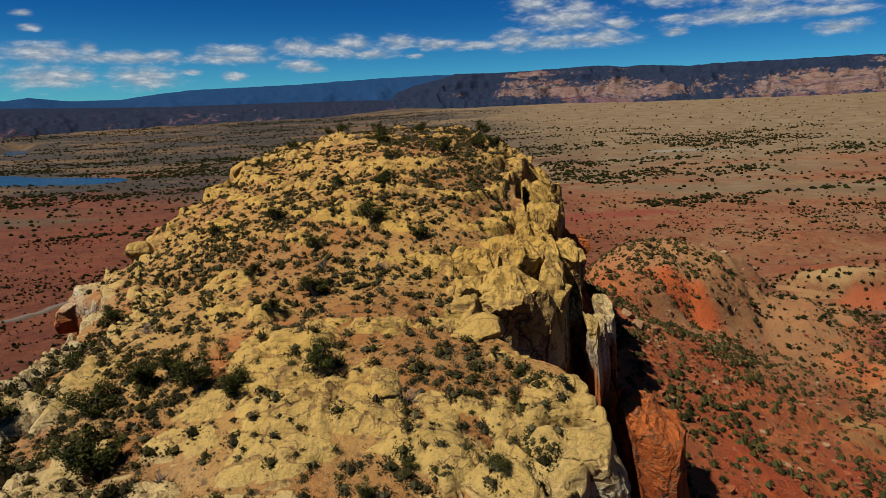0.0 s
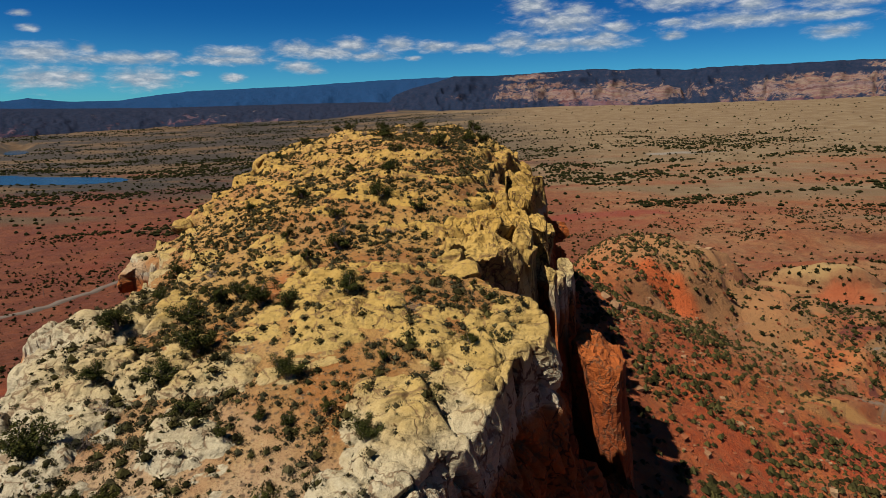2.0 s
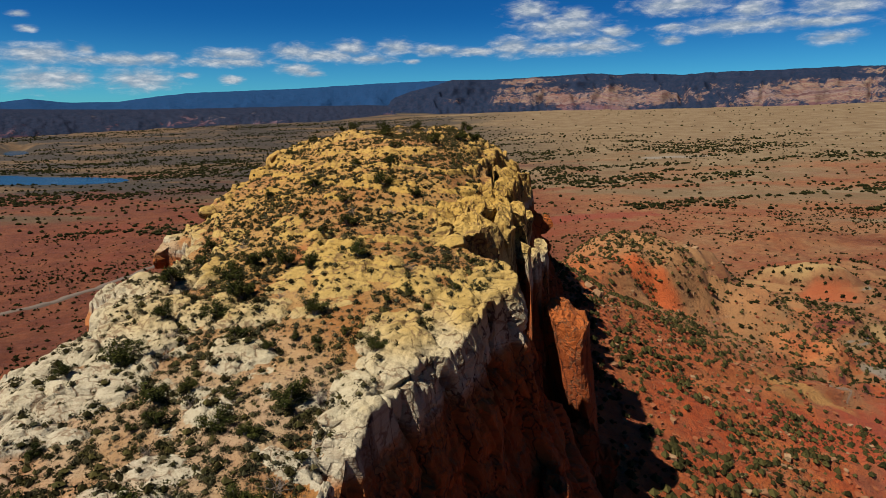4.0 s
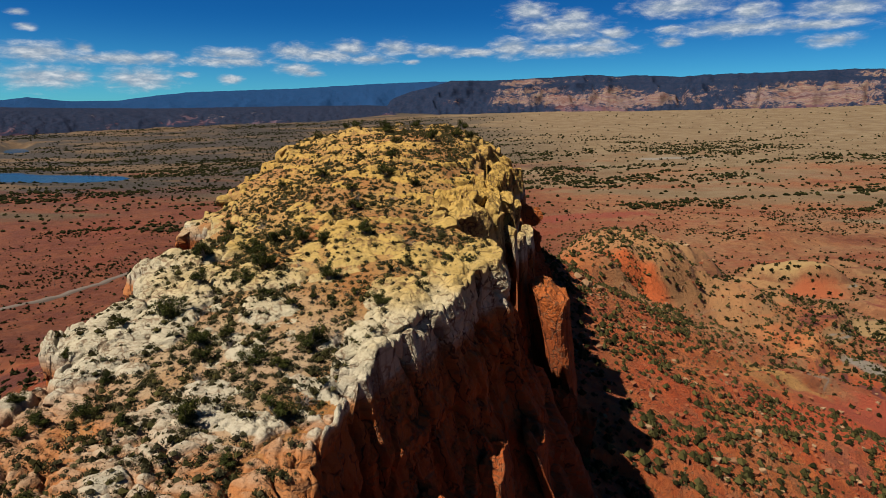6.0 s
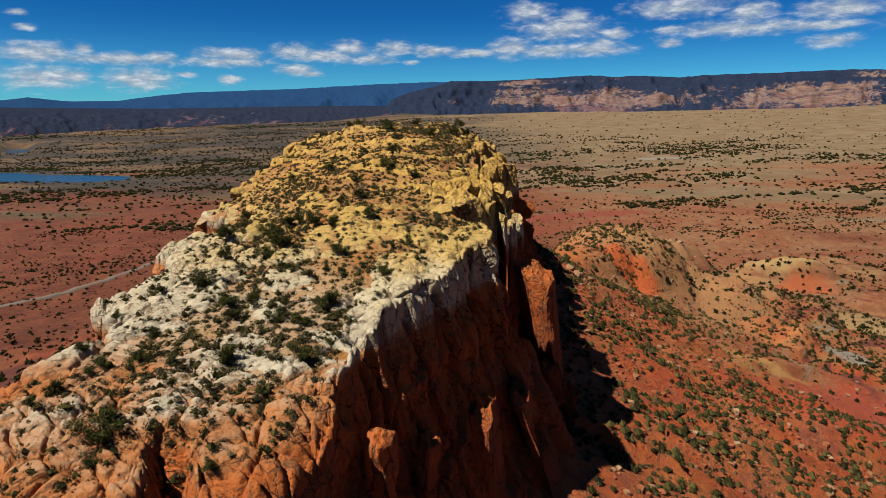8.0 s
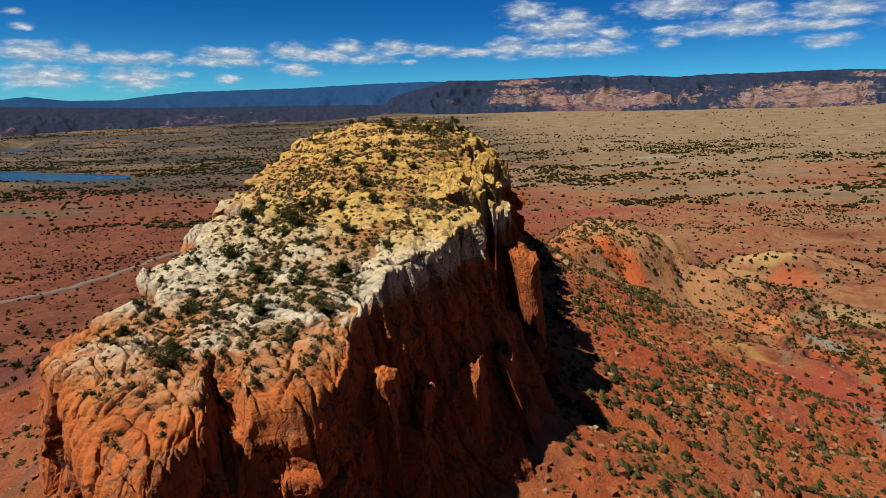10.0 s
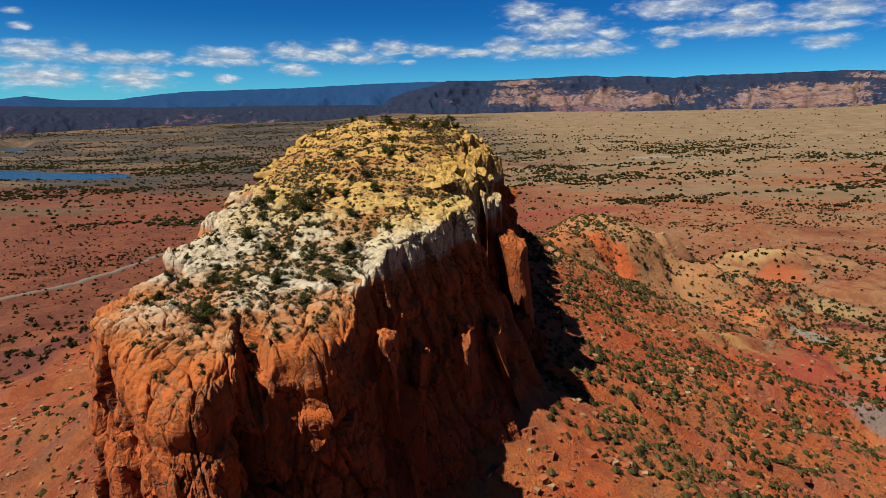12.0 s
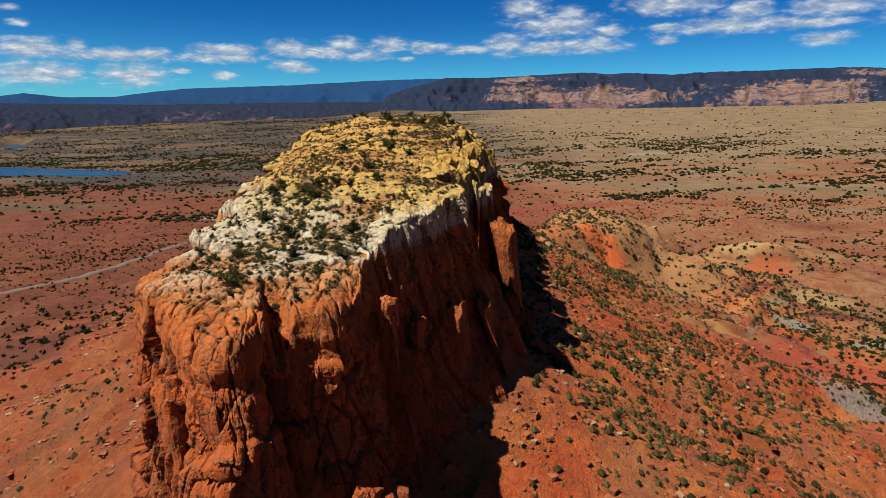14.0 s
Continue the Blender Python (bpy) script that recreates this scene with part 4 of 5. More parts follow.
# ---------------------------------------------------------------- far ranges
def far_range(name, label, azimuths, heights, base, depth, radius, seed, mat, relief, steps):
    """A table-topped range: skyline heights in metres over a sweep of azimuths in degrees."""
    na, nr = 460, 50
    a = np.linspace(azimuths[0], azimuths[-1], na)
    h = np.interp(a, azimuths, heights)
    t = np.linspace(0, 1, nr)
    T, A = np.meshgrid(t, a, indexing="ij")
    spur = 1 - 2 * np.abs(fbm(A * 0.30 + 0.4 * vnoise(A * 0.5, T * 3, None, seed + 7), T * 1.2, None, seed, 3, 0.42))
    spur = spur + 0.25 * fbm(A * 1.0, T * 4, None, seed + 3, 3)
    shape = np.interp(np.clip(T + relief * spur * (1 - T) * np.clip(T * 5, 0, 1), 0, 1), *steps)
    R = radius - depth + depth * T
    top = h[None, :] * (1 + 0.012 * fbm(A * 2.5, T * 3, None, seed + 1, 4))
    Z = base + (top - base) * shape + (15 * fbm(A * 3, T * 12, None, seed + 2, 5)) * (1 - T)
    X, Y = R * np.sin(np.radians(A)), R * np.cos(np.radians(A))
    ob = mesh_object(name, np.stack([X, Y, Z], -1).reshape(-1, 3), grid_faces(nr, na)[:, ::-1], mat)
    return tagged(ob, label, "mountains", kind="structure")


TABLE = ([0, 0.10, 0.36, 0.44, 0.56, 0.62, 0.78, 0.84, 0.92, 1.0], [0, 0.30, 0.46, 0.60, 0.66, 0.80, 0.86, 0.97, 1.0, 0.98])
ROUND = ([0, 0.2, 0.5, 0.8, 1.0], [0, 0.35, 0.68, 0.93, 1.0])
far_range("backdrop", "far wooded mountains with horizon haze painted in blue", [-60, -42, -36.7, -35.2, -32.7, -29, -26, -23.3, -19, -14, -7.7, -2.4, 4, 20, 60],
          [180, 170, 160, 179, 156, 159, 195, 219, 234, 250, 282, 300, 308, 300, 250], -70, 700, 4560, 301, FAR_HAZE_BLUE, 0.12, ROUND)
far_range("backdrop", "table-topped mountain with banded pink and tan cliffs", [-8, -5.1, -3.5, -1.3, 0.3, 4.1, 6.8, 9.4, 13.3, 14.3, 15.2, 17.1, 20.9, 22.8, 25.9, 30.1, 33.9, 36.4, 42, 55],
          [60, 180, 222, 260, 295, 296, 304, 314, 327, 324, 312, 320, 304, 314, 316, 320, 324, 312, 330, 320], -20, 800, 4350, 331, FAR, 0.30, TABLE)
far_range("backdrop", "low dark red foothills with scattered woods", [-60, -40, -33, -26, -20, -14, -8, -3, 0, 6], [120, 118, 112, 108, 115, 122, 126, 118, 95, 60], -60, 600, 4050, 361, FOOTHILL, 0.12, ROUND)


# ---------------------------------------------------------------- road and pole
ROAD = [(-900, 250), (-700, 305), (-520, 392), (-430, 450), (-393, 485), (-364, 517), (-339, 568), (-319, 650), (-290, 720), (-200, 850), (-60, 1000)]


def build_road():
    p = np.array(ROAD, float)
    t = np.r_[0, np.cumsum(np.hypot(*np.diff(p, axis=0).T))]
    s = np.arange(0, t[-1], 6.0)
    c = np.stack([np.interp(s, t, p[:, 0]), np.interp(s, t, p[:, 1])], 1)
    for _ in range(6):
        c[1:-1] = (c[:-2] + 2 * c[1:-1] + c[2:]) / 4
    d = np.gradient(c, axis=0)
    d /= np.linalg.norm(d, axis=1)[:, None]
    side = np.stack([-d[:, 1], d[:, 0]], 1)
    zc = np.max([land_height(c[:, 0] + o * side[:, 0], c[:, 1] + o * side[:, 1]) for o in (-7, -4, 0, 4, 7)], axis=0)
    rows = []
    for o, dz in ((-5.6, -2.5), (-3.2, 0.15), (-2.8, 0.3), (0, 0.38), (2.8, 0.3), (3.2, 0.15), (5.6, -2.5)):
        rows.append(np.stack([c[:, 0] + o * side[:, 0], c[:, 1] + o * side[:, 1], zc + dz], 1))
    v = np.stack(rows)
    ob = mesh_object("road", v.reshape(-1, 3), grid_faces(len(rows), len(c)), ASPHALT)
    return tagged(ob, "pale worn two-lane asphalt road across red desert", "road", kind="structure")


build_road()


def tube(bm, points, radii, sides=6):
    rings = []
    for i, (q, r) in enumerate(zip(points, radii)):
        a, b = points[max(i - 1, 0)], points[min(i + 1, len(points) - 1)]
        ax = (Vector(b) - Vector(a)).normalized()
        u = ax.orthogonal().normalized()
        w2 = ax.cross(u)
        rings.append([bm.verts.new(Vector(q) + r * (math.cos(2 * math.pi * k / sides) * u + math.sin(2 * math.pi * k / sides) * w2)) for k in range(sides)])
    for r0, r1 in zip(rings, rings[1:]):
        for k in range(sides):
            bm.faces.new((r0[k], r0[(k + 1) % sides], r1[(k + 1) % sides], r1[k]))
    bm.faces.new(rings[0][::-1])
    bm.faces.new(rings[-1])


def build_pole(x, y):
    z = float(land_height(np.array([x]), np.array([y]))[0])
    ob = tagged(new("utility_pole"), "weathered wooden utility pole with a cross-arm beside the road", "utility pole")
    ob.location = (x, y, z)
    bm = bmesh.new()
    tube(bm, [(0, 0, -1), (0, 0, 5), (0, 0, 11)], [0.22, 0.19, 0.15], 8)
    part("post", bm, BARK, ob)
    bm = bmesh.new()
    tube(bm, [(-1.7, 0.18, 10.1), (1.7, 0.18, 10.1)], [0.1, 0.1], 4)
    part("crossarm", bm, BARK, ob)
    for dx in (-1.5, -0.6, 0.6, 1.5):
        bm = bmesh.new()
        tube(bm, [(dx, 0.18, 10.15), (dx, 0.18, 10.3), (dx, 0.18, 10.45)], [0.05, 0.09, 0.05], 6)
        part("insulator", bm, PALE_STONE, ob)


build_pole(-372, 560)


# ---------------------------------------------------------------- stones
def stone_mesh(name, seed, detail, mat, flat=0.7, blocky=0.25):
    bm = bmesh.new()
    bmesh.ops.create_icosphere(bm, subdivisions=detail, radius=1.0)
    rnd = random.Random(seed)
    cuts = [(Vector((rnd.gauss(0, 1), rnd.gauss(0, 1), rnd.gauss(0, 0.8))).normalized(), rnd.uniform(0.40, 0.72)) for _ in range(11)]
    for v in bm.verts:
        p = v.co.copy()
        for nrm, d in cuts:
            over = p.dot(nrm) - d
            if over > 0:
                p -= nrm * over * (1 - blocky * 0.2)
        n1 = noise.noise(p * 1.7 + Vector((seed * 3.1, 0, 0)))
        n2 = noise.noise(p * 5.0 + Vector((0, seed * 1.7, 0)))
        p *= 1.2 + 0.10 * n1 + 0.04 * n2
        v.co = Vector((p.x, p.y, p.z * flat))
    me = bpy.data.meshes.new(name)
    bm.to_mesh(me)
    bm.free()
    me.materials.append(mat)
    me.polygons.foreach_set("use_smooth", np.full(len(me.polygons), detail > 2))
    return me


def sit(ob, x, y, z, size, turn, tilt=0.0):
    ob.location = (x, y, z)
    ob.rotation_euler = (tilt, tilt * 0.6, turn)
    ob.scale = size if isinstance(size, tuple) else (size, size, size)


rnd = random.Random(4)
RED_BLOCKS = [stone_mesh("boulder", 10 + k, 2, RED_STONE) for k in range(5)]
PALE_BLOCKS = [stone_mesh("boulder", 30 + k, 2, PALE_STONE) for k in range(5)]
# clusters of fallen blocks on the slopes: x, y, spread, count, share of pale ones, size
FALLS = [(46, 240, 7, 12, 0.9, 2.2), (92, 182, 14, 14, 0.6, 1.3), (80, 170, 14, 12, 0.3, 1.2), (72, 150, 14, 14, 0.2, 1.0), (60, 215, 20, 14, 0.2, 0.9),
         (-82, 140, 10, 22, 0.7, 1.4), (-92, 128, 14, 18, 0.5, 1.1), (-75, 118, 9, 16, 0.4, 1.3), (164, 462, 14, 14, 1.4, 2.6), (186, 440, 14, 10, 1.3, 2.0),
         (36, 118, 9, 14, 0.1, 1.2), (28, 96, 7, 12, 0.1, 1.1), (112, 150, 18, 14, 0.3, 0.9), (128, 170, 18, 12, 0.3, 0.9), (55, 130, 14, 16, 0.2, 1.0)]
for fx, fy, spread_m, many, pale, size in FALLS:
    for _ in range(many):
        x, y = fx + rnd.gauss(0, spread_m * 0.6), fy + rnd.gauss(0, spread_m * 0.6)
        z = float(land_height(np.array([x]), np.array([y]))[0])
        light = rnd.random() < 0.6 * pale
        ob = new("boulder", rnd.choice(PALE_BLOCKS if light else RED_BLOCKS))
        s = size * (0.25 + 0.85 * rnd.random() ** 1.6)
        sit(ob, x, y, z + 0.15 * s, (s * rnd.uniform(0.8, 1.4), s, s * rnd.uniform(0.7, 1.1)), rnd.uniform(0, 6.3), rnd.uniform(-0.3, 0.3))
        tagged(ob, "pale fallen sandstone block on the talus slope" if light else "red fallen sandstone block on the talus slope", "boulder", "talus boulders")


# rounded slabs and boulders on the mesa's top: x, y, half length, half width, half height, turn
SLABS = [(-3.6, 134.6, 3.2, 2.0, 1.9, 0.3), (-33.3, 127.2, 2.6, 2.2, 2.3, 0.8), (-36.5, 124.0, 1.5, 1.2, 1.2, 0.2), (-9.8, 126.5, 2.4, 1.6, 1.0, 1.2), (-8.5, 103.5, 2.2, 1.5, 1.2, 0.6),
         (-12.0, 99.0, 1.7, 1.2, 0.9, 0.4), (-33.0, 98.5, 1.8, 1.2, 0.8, 0.5), (-38.0, 95.0, 1.6, 1.2, 0.8, 0.9), (-40.5, 112.0, 1.8, 1.4, 1.2, 0.7), (-2.0, 113.5, 1.6, 1.2, 1.1, 1.0),
         (-44.0, 131.0, 2.2, 1.6, 1.4, 0.4), (-51.5, 172.0, 2.0, 1.7, 1.6, 0.4), (-45.5, 198.5, 1.9, 1.6, 1.8, 0.2)]
smooth_stones = []
for k in range(4):
    me = stone_mesh("slab", 50 + k, 4, ROCK, 0.9, 0.6)
    att = me.attributes.new("rock", "FLOAT", "POINT")
    att.data.foreach_set("value", np.ones(len(me.vertices), np.float32))
    smooth_stones.append(me)
for n, (x, y, la, lb, lc, turn) in enumerate(SLABS):
    z = float(on_top(np.array([x]), np.array([y]))[0][0])
    ob = new("sandstone_boulder", smooth_stones[n % 4])
    sit(ob, x, y, z - 0.35 * lc, (la, lb, lc), turn, 0.08)
    tagged(ob, "rounded pale sandstone boulder bedded on the mesa's top", "boulder", "boulders on the mesa")


# ---------------------------------------------------------------- plants
def scattered(rng, count, box, weight):
    """Points in a box, kept by a weight from 0 to 1."""
    x0, y0, x1, y1 = box
    x, y = rng.uniform(x0, x1, count), rng.uniform(y0, y1, count)
    keep = rng.random(count) < weight(x, y)
    return x[keep], y[keep]


OCTA = np.array([(1, 0, 0), (0, 1, 0), (-1, 0, 0), (0, -1, 0), (0, 0, 1), (0, 0, -1)], float)
OCTA_F = np.array([(0, 1, 4), (1, 2, 4), (2, 3, 4), (3, 0, 4), (1, 0, 5), (2, 1, 5), (3, 2, 5), (0, 3, 5)])


def blades(rng, x, y, z, r, per, squash, width, mat, name, label, core=0.4, lobes=7):
    """Bushes in one mesh, each of several lobes of small leaves round a dark heart."""
    n = len(x)
    d = rng.normal(size=(n, lobes, 3))
    d[..., 2] = np.abs(d[..., 2]) * 0.9
    d /= np.linalg.norm(d, axis=-1, keepdims=True)
    hub = d * rng.uniform(0.22, 0.62, (n, lobes, 1))
    own = rng.integers(0, lobes, (n, per))
    at = np.take_along_axis(hub, np.repeat(own[..., None], 3, 2), 1)
    puff = rng.normal(size=(n, per, 3))
    puff *= 0.38 / np.linalg.norm(puff, axis=-1, keepdims=True) * rng.uniform(0.5, 1.1, (n, per, 1))
    at = at + puff
    at[..., 2] = np.abs(at[..., 2])
    c = np.stack([x, y, z], -1)[:, None, :]
    rr = r[:, None, None]
    mid = c + at * rr * (1, 1, squash)
    way = 1.6 * puff + rng.normal(size=(n, per, 3)) * 0.35 + (0, 0, 0.25)
    way /= np.linalg.norm(way, axis=-1, keepdims=True)
    side = np.cross(way, rng.normal(size=(n, per, 3)))
    side /= np.linalg.norm(side, axis=-1, keepdims=True) + 1e-9
    size = width * rr * rng.uniform(0.6, 1.4, (n, per, 1))
    v = np.stack([mid - side * size, mid + side * size, mid + way * size * 2.6], 2).reshape(-1, 3)
    f = np.arange(len(v)).reshape(-1, 3)
    if core:
        heart = OCTA[None] * (1 + 0.2 * rng.normal(size=(n, len(OCTA), 1))) * (core * rr) * (1, 1, squash) + c + (0, 0, 1) * (0.3 * squash * rr)
        f = np.concatenate([f, (OCTA_F[None] + (len(v) + np.arange(n) * len(OCTA))[:, None, None]).reshape(-1, 3)])
        v = np.concatenate([v, heart.reshape(-1, 3)])
    ob = mesh_object(name, v, f, mat, smooth=False)
    return tagged(ob, label, "shrubs", kind="stuff")


BASE20 = bmesh.new()
bmesh.ops.create_icosphere(BASE20, subdivisions=1, radius=1.0)
ICO = np.array([v.co for v in BASE20.verts])
ICO_F = np.array([[v.index for v in f.verts] for f in BASE20.faces])
BASE20.free()


CUBE = np.array([(a, b, c) for a in (-0.7, 0.7) for b in (-0.7, 0.7) for c in (-0.7, 0.7)])
CUBE_F = np.array([(0, 1, 3), (0, 3, 2), (4, 6, 7), (4, 7, 5), (0, 4, 5), (0, 5, 1), (2, 3, 7), (2, 7, 6), (0, 2, 6), (0, 6, 4), (1, 5, 7), (1, 7, 3)])


RING = [(math.cos(1.2566 * q), math.sin(1.2566 * q)) for q in range(5)]
CROWN = np.array([(0.72 * p, 0.72 * q, -0.5) for p, q in RING] + [(p, q, 0.2) for p, q in RING] + [(0.1, 0.0, 0.95)])
CROWN_F = np.array([f for q in range(5) for f in ((q, (q + 1) % 5, 5 + (q + 1) % 5), (q, 5 + (q + 1) % 5, 5 + q), (5 + q, 5 + (q + 1) % 5, 10))])


def blobs(rg, x, y, z, r, squash, rough, mat, name, label, category, form=(ICO, ICO_F)):
    ICO, ICO_F = form
    n = len(x)
    turn = rg.uniform(0, 6.28, n)
    c, s = np.cos(turn)[:, None], np.sin(turn)[:, None]
    base = np.stack([ICO[None, :, 0] * c - ICO[None, :, 1] * s, ICO[None, :, 0] * s + ICO[None, :, 1] * c, ICO[None, :, 2] + 0 * c], -1)
    v = base * (1 + rough * rg.normal(size=(n, len(ICO), 3))) * r[:, None, None] * np.stack([rg.uniform(0.75, 1.25, n), rg.uniform(0.75, 1.25, n), squash * rg.uniform(0.8, 1.2, n)], -1)[:, None, :]
    v = v + np.stack([x, y, z], -1)[:, None, :]
    f = ICO_F[None] + (np.arange(n) * len(ICO))[:, None, None]
    ob = mesh_object(name, v.reshape(-1, 3), f.reshape(-1, 3), mat, smooth=False)
    return tagged(ob, label, category, kind="stuff")


def on_mesa(x, y):
    e, _ = rim_side(x, y)
    return np.where(e < -2.2, 1.0, 0.0)


def top_weight(x, y):
    thick = step(fbm(x / 14, y / 14, None, 201, 3), -0.25, 0.45)
    z, bare = on_top(x, y)
    return on_mesa(x, y) * np.clip(0.42 + 0.58 * thick, 0, 1) * (1 - 0.45 * bare) * np.where(y < 72, 0.3, 1.0)


TOP_PLANTS = [  # seed, count, from and to radius, leaves near and far, material, name, label
    (1, 27000, 0.26, 0.95, 80, 22, SAGE, "sagebrush", "grey-green sagebrush tufts on the mesa's sandy top"),
    (2, 15500, 0.34, 1.15, 100, 28, SCRUB, "scrub", "dark green low scrub on the mesa's sandstone top"),
    (4, 30000, 0.09, 0.26, 12, 6, SCRUB, "low_tufts", "tiny dark tufts between the slabs on the mesa's top"),
    (3, 36000, 0.12, 0.34, 14, 8, STRAW, "dry_grass", "small dry grass tufts on the mesa's top")]
for seed, count, lo, hi, many, few, mat, nm, lb in TOP_PLANTS:
    rg = np.random.default_rng(seed)
    x, y = scattered(rg, count, (-62, 62, 15, 266), top_weight)
    z, _ = on_top(x, y)
    r = lo + (hi - lo) * rg.random(len(x)) ** 1.7
    near = y < 136
    for pick, per in ((near, many), (~near, few)):
        leaf = 0.066 if per > 60 else (0.10 if per > 20 else 0.16)
        blades(rg, x[pick], y[pick], z[pick] - 0.08, r[pick], per, 0.85, leaf, mat, nm, lb, 0.0 if hi < 0.4 else 0.40)


def juniper_model(seed):
    """A juniper of one metre's crown radius: twisted trunk, limbs and a ragged crown."""
    rn = random.Random(seed)
    rg = np.random.default_rng(seed)
    ob = new("juniper_tree")
    bm = bmesh.new()
    ends = []
    for k in range(rn.randint(6, 8)):
        a = rn.uniform(0, 6.28)
        reach, high = rn.uniform(0.25, 0.85), rn.uniform(0.45, 1.35)
        p1 = Vector((0.1 * math.cos(a), 0.1 * math.sin(a), 0.18))
        p2 = Vector((reach * 0.55 * math.cos(a + 0.3), reach * 0.55 * math.sin(a + 0.3), high * 0.55))
        p3 = Vector((reach * math.cos(a), reach * math.sin(a), high))
        tube(bm, [(0, 0, -0.2), p1, p2, p3], [0.11, 0.085, 0.05, 0.02], 5)
        ends += [p3, p2.lerp(p3, 0.5)]
    part("trunk", bm, BARK, ob)
    tris = []
    for q in ends + [Vector((rn.gauss(0, 0.3), rn.gauss(0, 0.3), rn.uniform(0.4, 1.0))) for _ in range(7)]:
        size = rn.uniform(0.24, 0.42)
        d = rg.normal(size=(150, 3))
        d /= np.linalg.norm(d, axis=1)[:, None]
        c = np.array(q) + d * size * rg.uniform(0.35, 1.0, (150, 1)) * (1, 1, 0.85)
        c[:, 2] = np.maximum(c[:, 2], 0.05)
        u = rg.normal(size=(150, 3))
        u /= np.linalg.norm(u, axis=1)[:, None]
        w3 = np.cross(d, u)
        s = rg.uniform(0.035, 0.075, (150, 1))
        tris.append(np.stack([c + (d * 0.6 + u) * s, c - u * s * 0.8, c + w3 * s], 1))
    v = np.concatenate(tris).reshape(-1, 3)
    mesh_object("crown", v, np.arange(len(v)).reshape(-1, 3), JUNIPER, ob, smooth=False)
    return ob


def bare_model(seed):
    """A dead shrub: grey branching twigs."""
    rn = random.Random(seed)
    ob = new("dead_shrub")
    bm = bmesh.new()
    for k in range(16):
        a, tilt = rn.uniform(0, 6.28), rn.uniform(0.2, 1.25)
        p, way, rad = Vector((0, 0, -0.1)), Vector((math.sin(tilt) * math.cos(a), math.sin(tilt) * math.sin(a), math.cos(tilt))), 0.035
        pts, rads = [p.copy()], [rad]
        for _ in range(4):
            p = p + way * rn.uniform(0.2, 0.32)
            way = (way + Vector((rn.gauss(0, 0.35), rn.gauss(0, 0.35), rn.gauss(0, 0.25)))).normalized()
            rad *= 0.72
            pts.append(p.copy())
            rads.append(rad)
            if rn.random() < 0.7:
                tw = (way + Vector((rn.gauss(0, 0.8), rn.gauss(0, 0.8), rn.gauss(0, 0.5)))).normalized()
                tube(bm, [p, p + tw * 0.2, p + tw * 0.38 + Vector((0, 0, 0.05))], [rad * 0.7, rad * 0.5, rad * 0.2], 3)
        tube(bm, pts, rads, 4)
    part("branchwork", bm, BARK, ob)
    return ob


# junipers on the mesa: x, y, crown radius
FRONT_TREES = [(-28.9, 74.8, 0.9), (-20.2, 75.3, 0.9), (-29.8, 77.4, 2.1), (-20.5, 80.4, 0.6), (-39.0, 82.4, 0.8), (-38.6, 84.7, 1.2), (-19.4, 84.9, 1.0),
               (-27.6, 85.0, 0.7), (-37.2, 88.1, 0.9), (-29.7, 89.3, 1.1), (-24.4, 89.4, 1.7), (-37.1, 90.1, 1.1), (-17.1, 90.4, 1.6), (-33.5, 91.3, 1.4),
               (-40.4, 92.7, 1.2), (-35.3, 96.8, 0.9), (-18.6, 97.1, 1.1), (-21.7, 98.7, 1.5), (-28.9, 99.1, 0.7), (-26.9, 99.5, 1.2), (-16.7, 101.0, 1.8),
               (-41.7, 101.0, 0.9), (-21.9, 102.2, 0.8), (-28.5, 102.6, 1.9), (-25.6, 103.1, 1.0)]
MIDDLE_TREES = [(-38.6, 106.5, 1.1), (-10.1, 106.9, 1.3), (-34.0, 107.6, 2.2), (-20.2, 107.7, 0.7), (-16.0, 109.0, 0.7), (-18.4, 109.8, 0.7), (-13.4, 110.4, 0.7),
                (-24.1, 110.7, 1.2), (-17.3, 114.2, 1.6), (-27.9, 115.0, 1.6), (-33.8, 115.5, 1.3), (-5.9, 116.2, 0.7), (-9.9, 116.4, 0.8), (-2.9, 117.3, 0.8),
                (-7.9, 118.7, 0.7), (-26.6, 119.5, 2.0), (-36.8, 124.8, 1.9), (-20.6, 125.8, 1.6), (-30.6, 126.0, 1.9), (-23.3, 126.6, 1.9), (-14.8, 127.0, 1.6),
                (-0.8, 128.2, 0.6), (-26.4, 129.1, 1.3), (-2.2, 130.5, 0.6), (-37.3, 133.6, 1.1), (-28.2, 128.0, 1.7)]
CREST_TREES = [(-21.0, 136.3, 1.1), (-18.0, 140.3, 1.7), (-40.9, 146.2, 1.7), (-26.3, 147.2, 1.4), (-20.4, 151.5, 1.4), (-9.2, 152.6, 1.3), (-14.8, 156.0, 2.4),
               (-27.5, 161.8, 1.7), (-36.5, 163.9, 1.4), (-14.6, 168.0, 1.8), (-21.7, 171.4, 1.4), (-14.7, 181.1, 1.6), (-6.9, 186.1, 2.2), (-0.8, 196.4, 2.2),
               (-19.1, 200.9, 2.2), (2.7, 202.5, 1.8), (-42.7, 202.6, 1.3), (-41.1, 220.6, 1.5), (-30.2, 226.0, 2.4), (-33.5, 225.0, 1.6), (-12.0, 218.0, 2.0), (-22.0, 224.0, 1.8), (1.5, 214.0, 2.0)]
models = [juniper_model(k) for k in (61, 62, 63, 64)]
rnd = random.Random(9)
first = {}
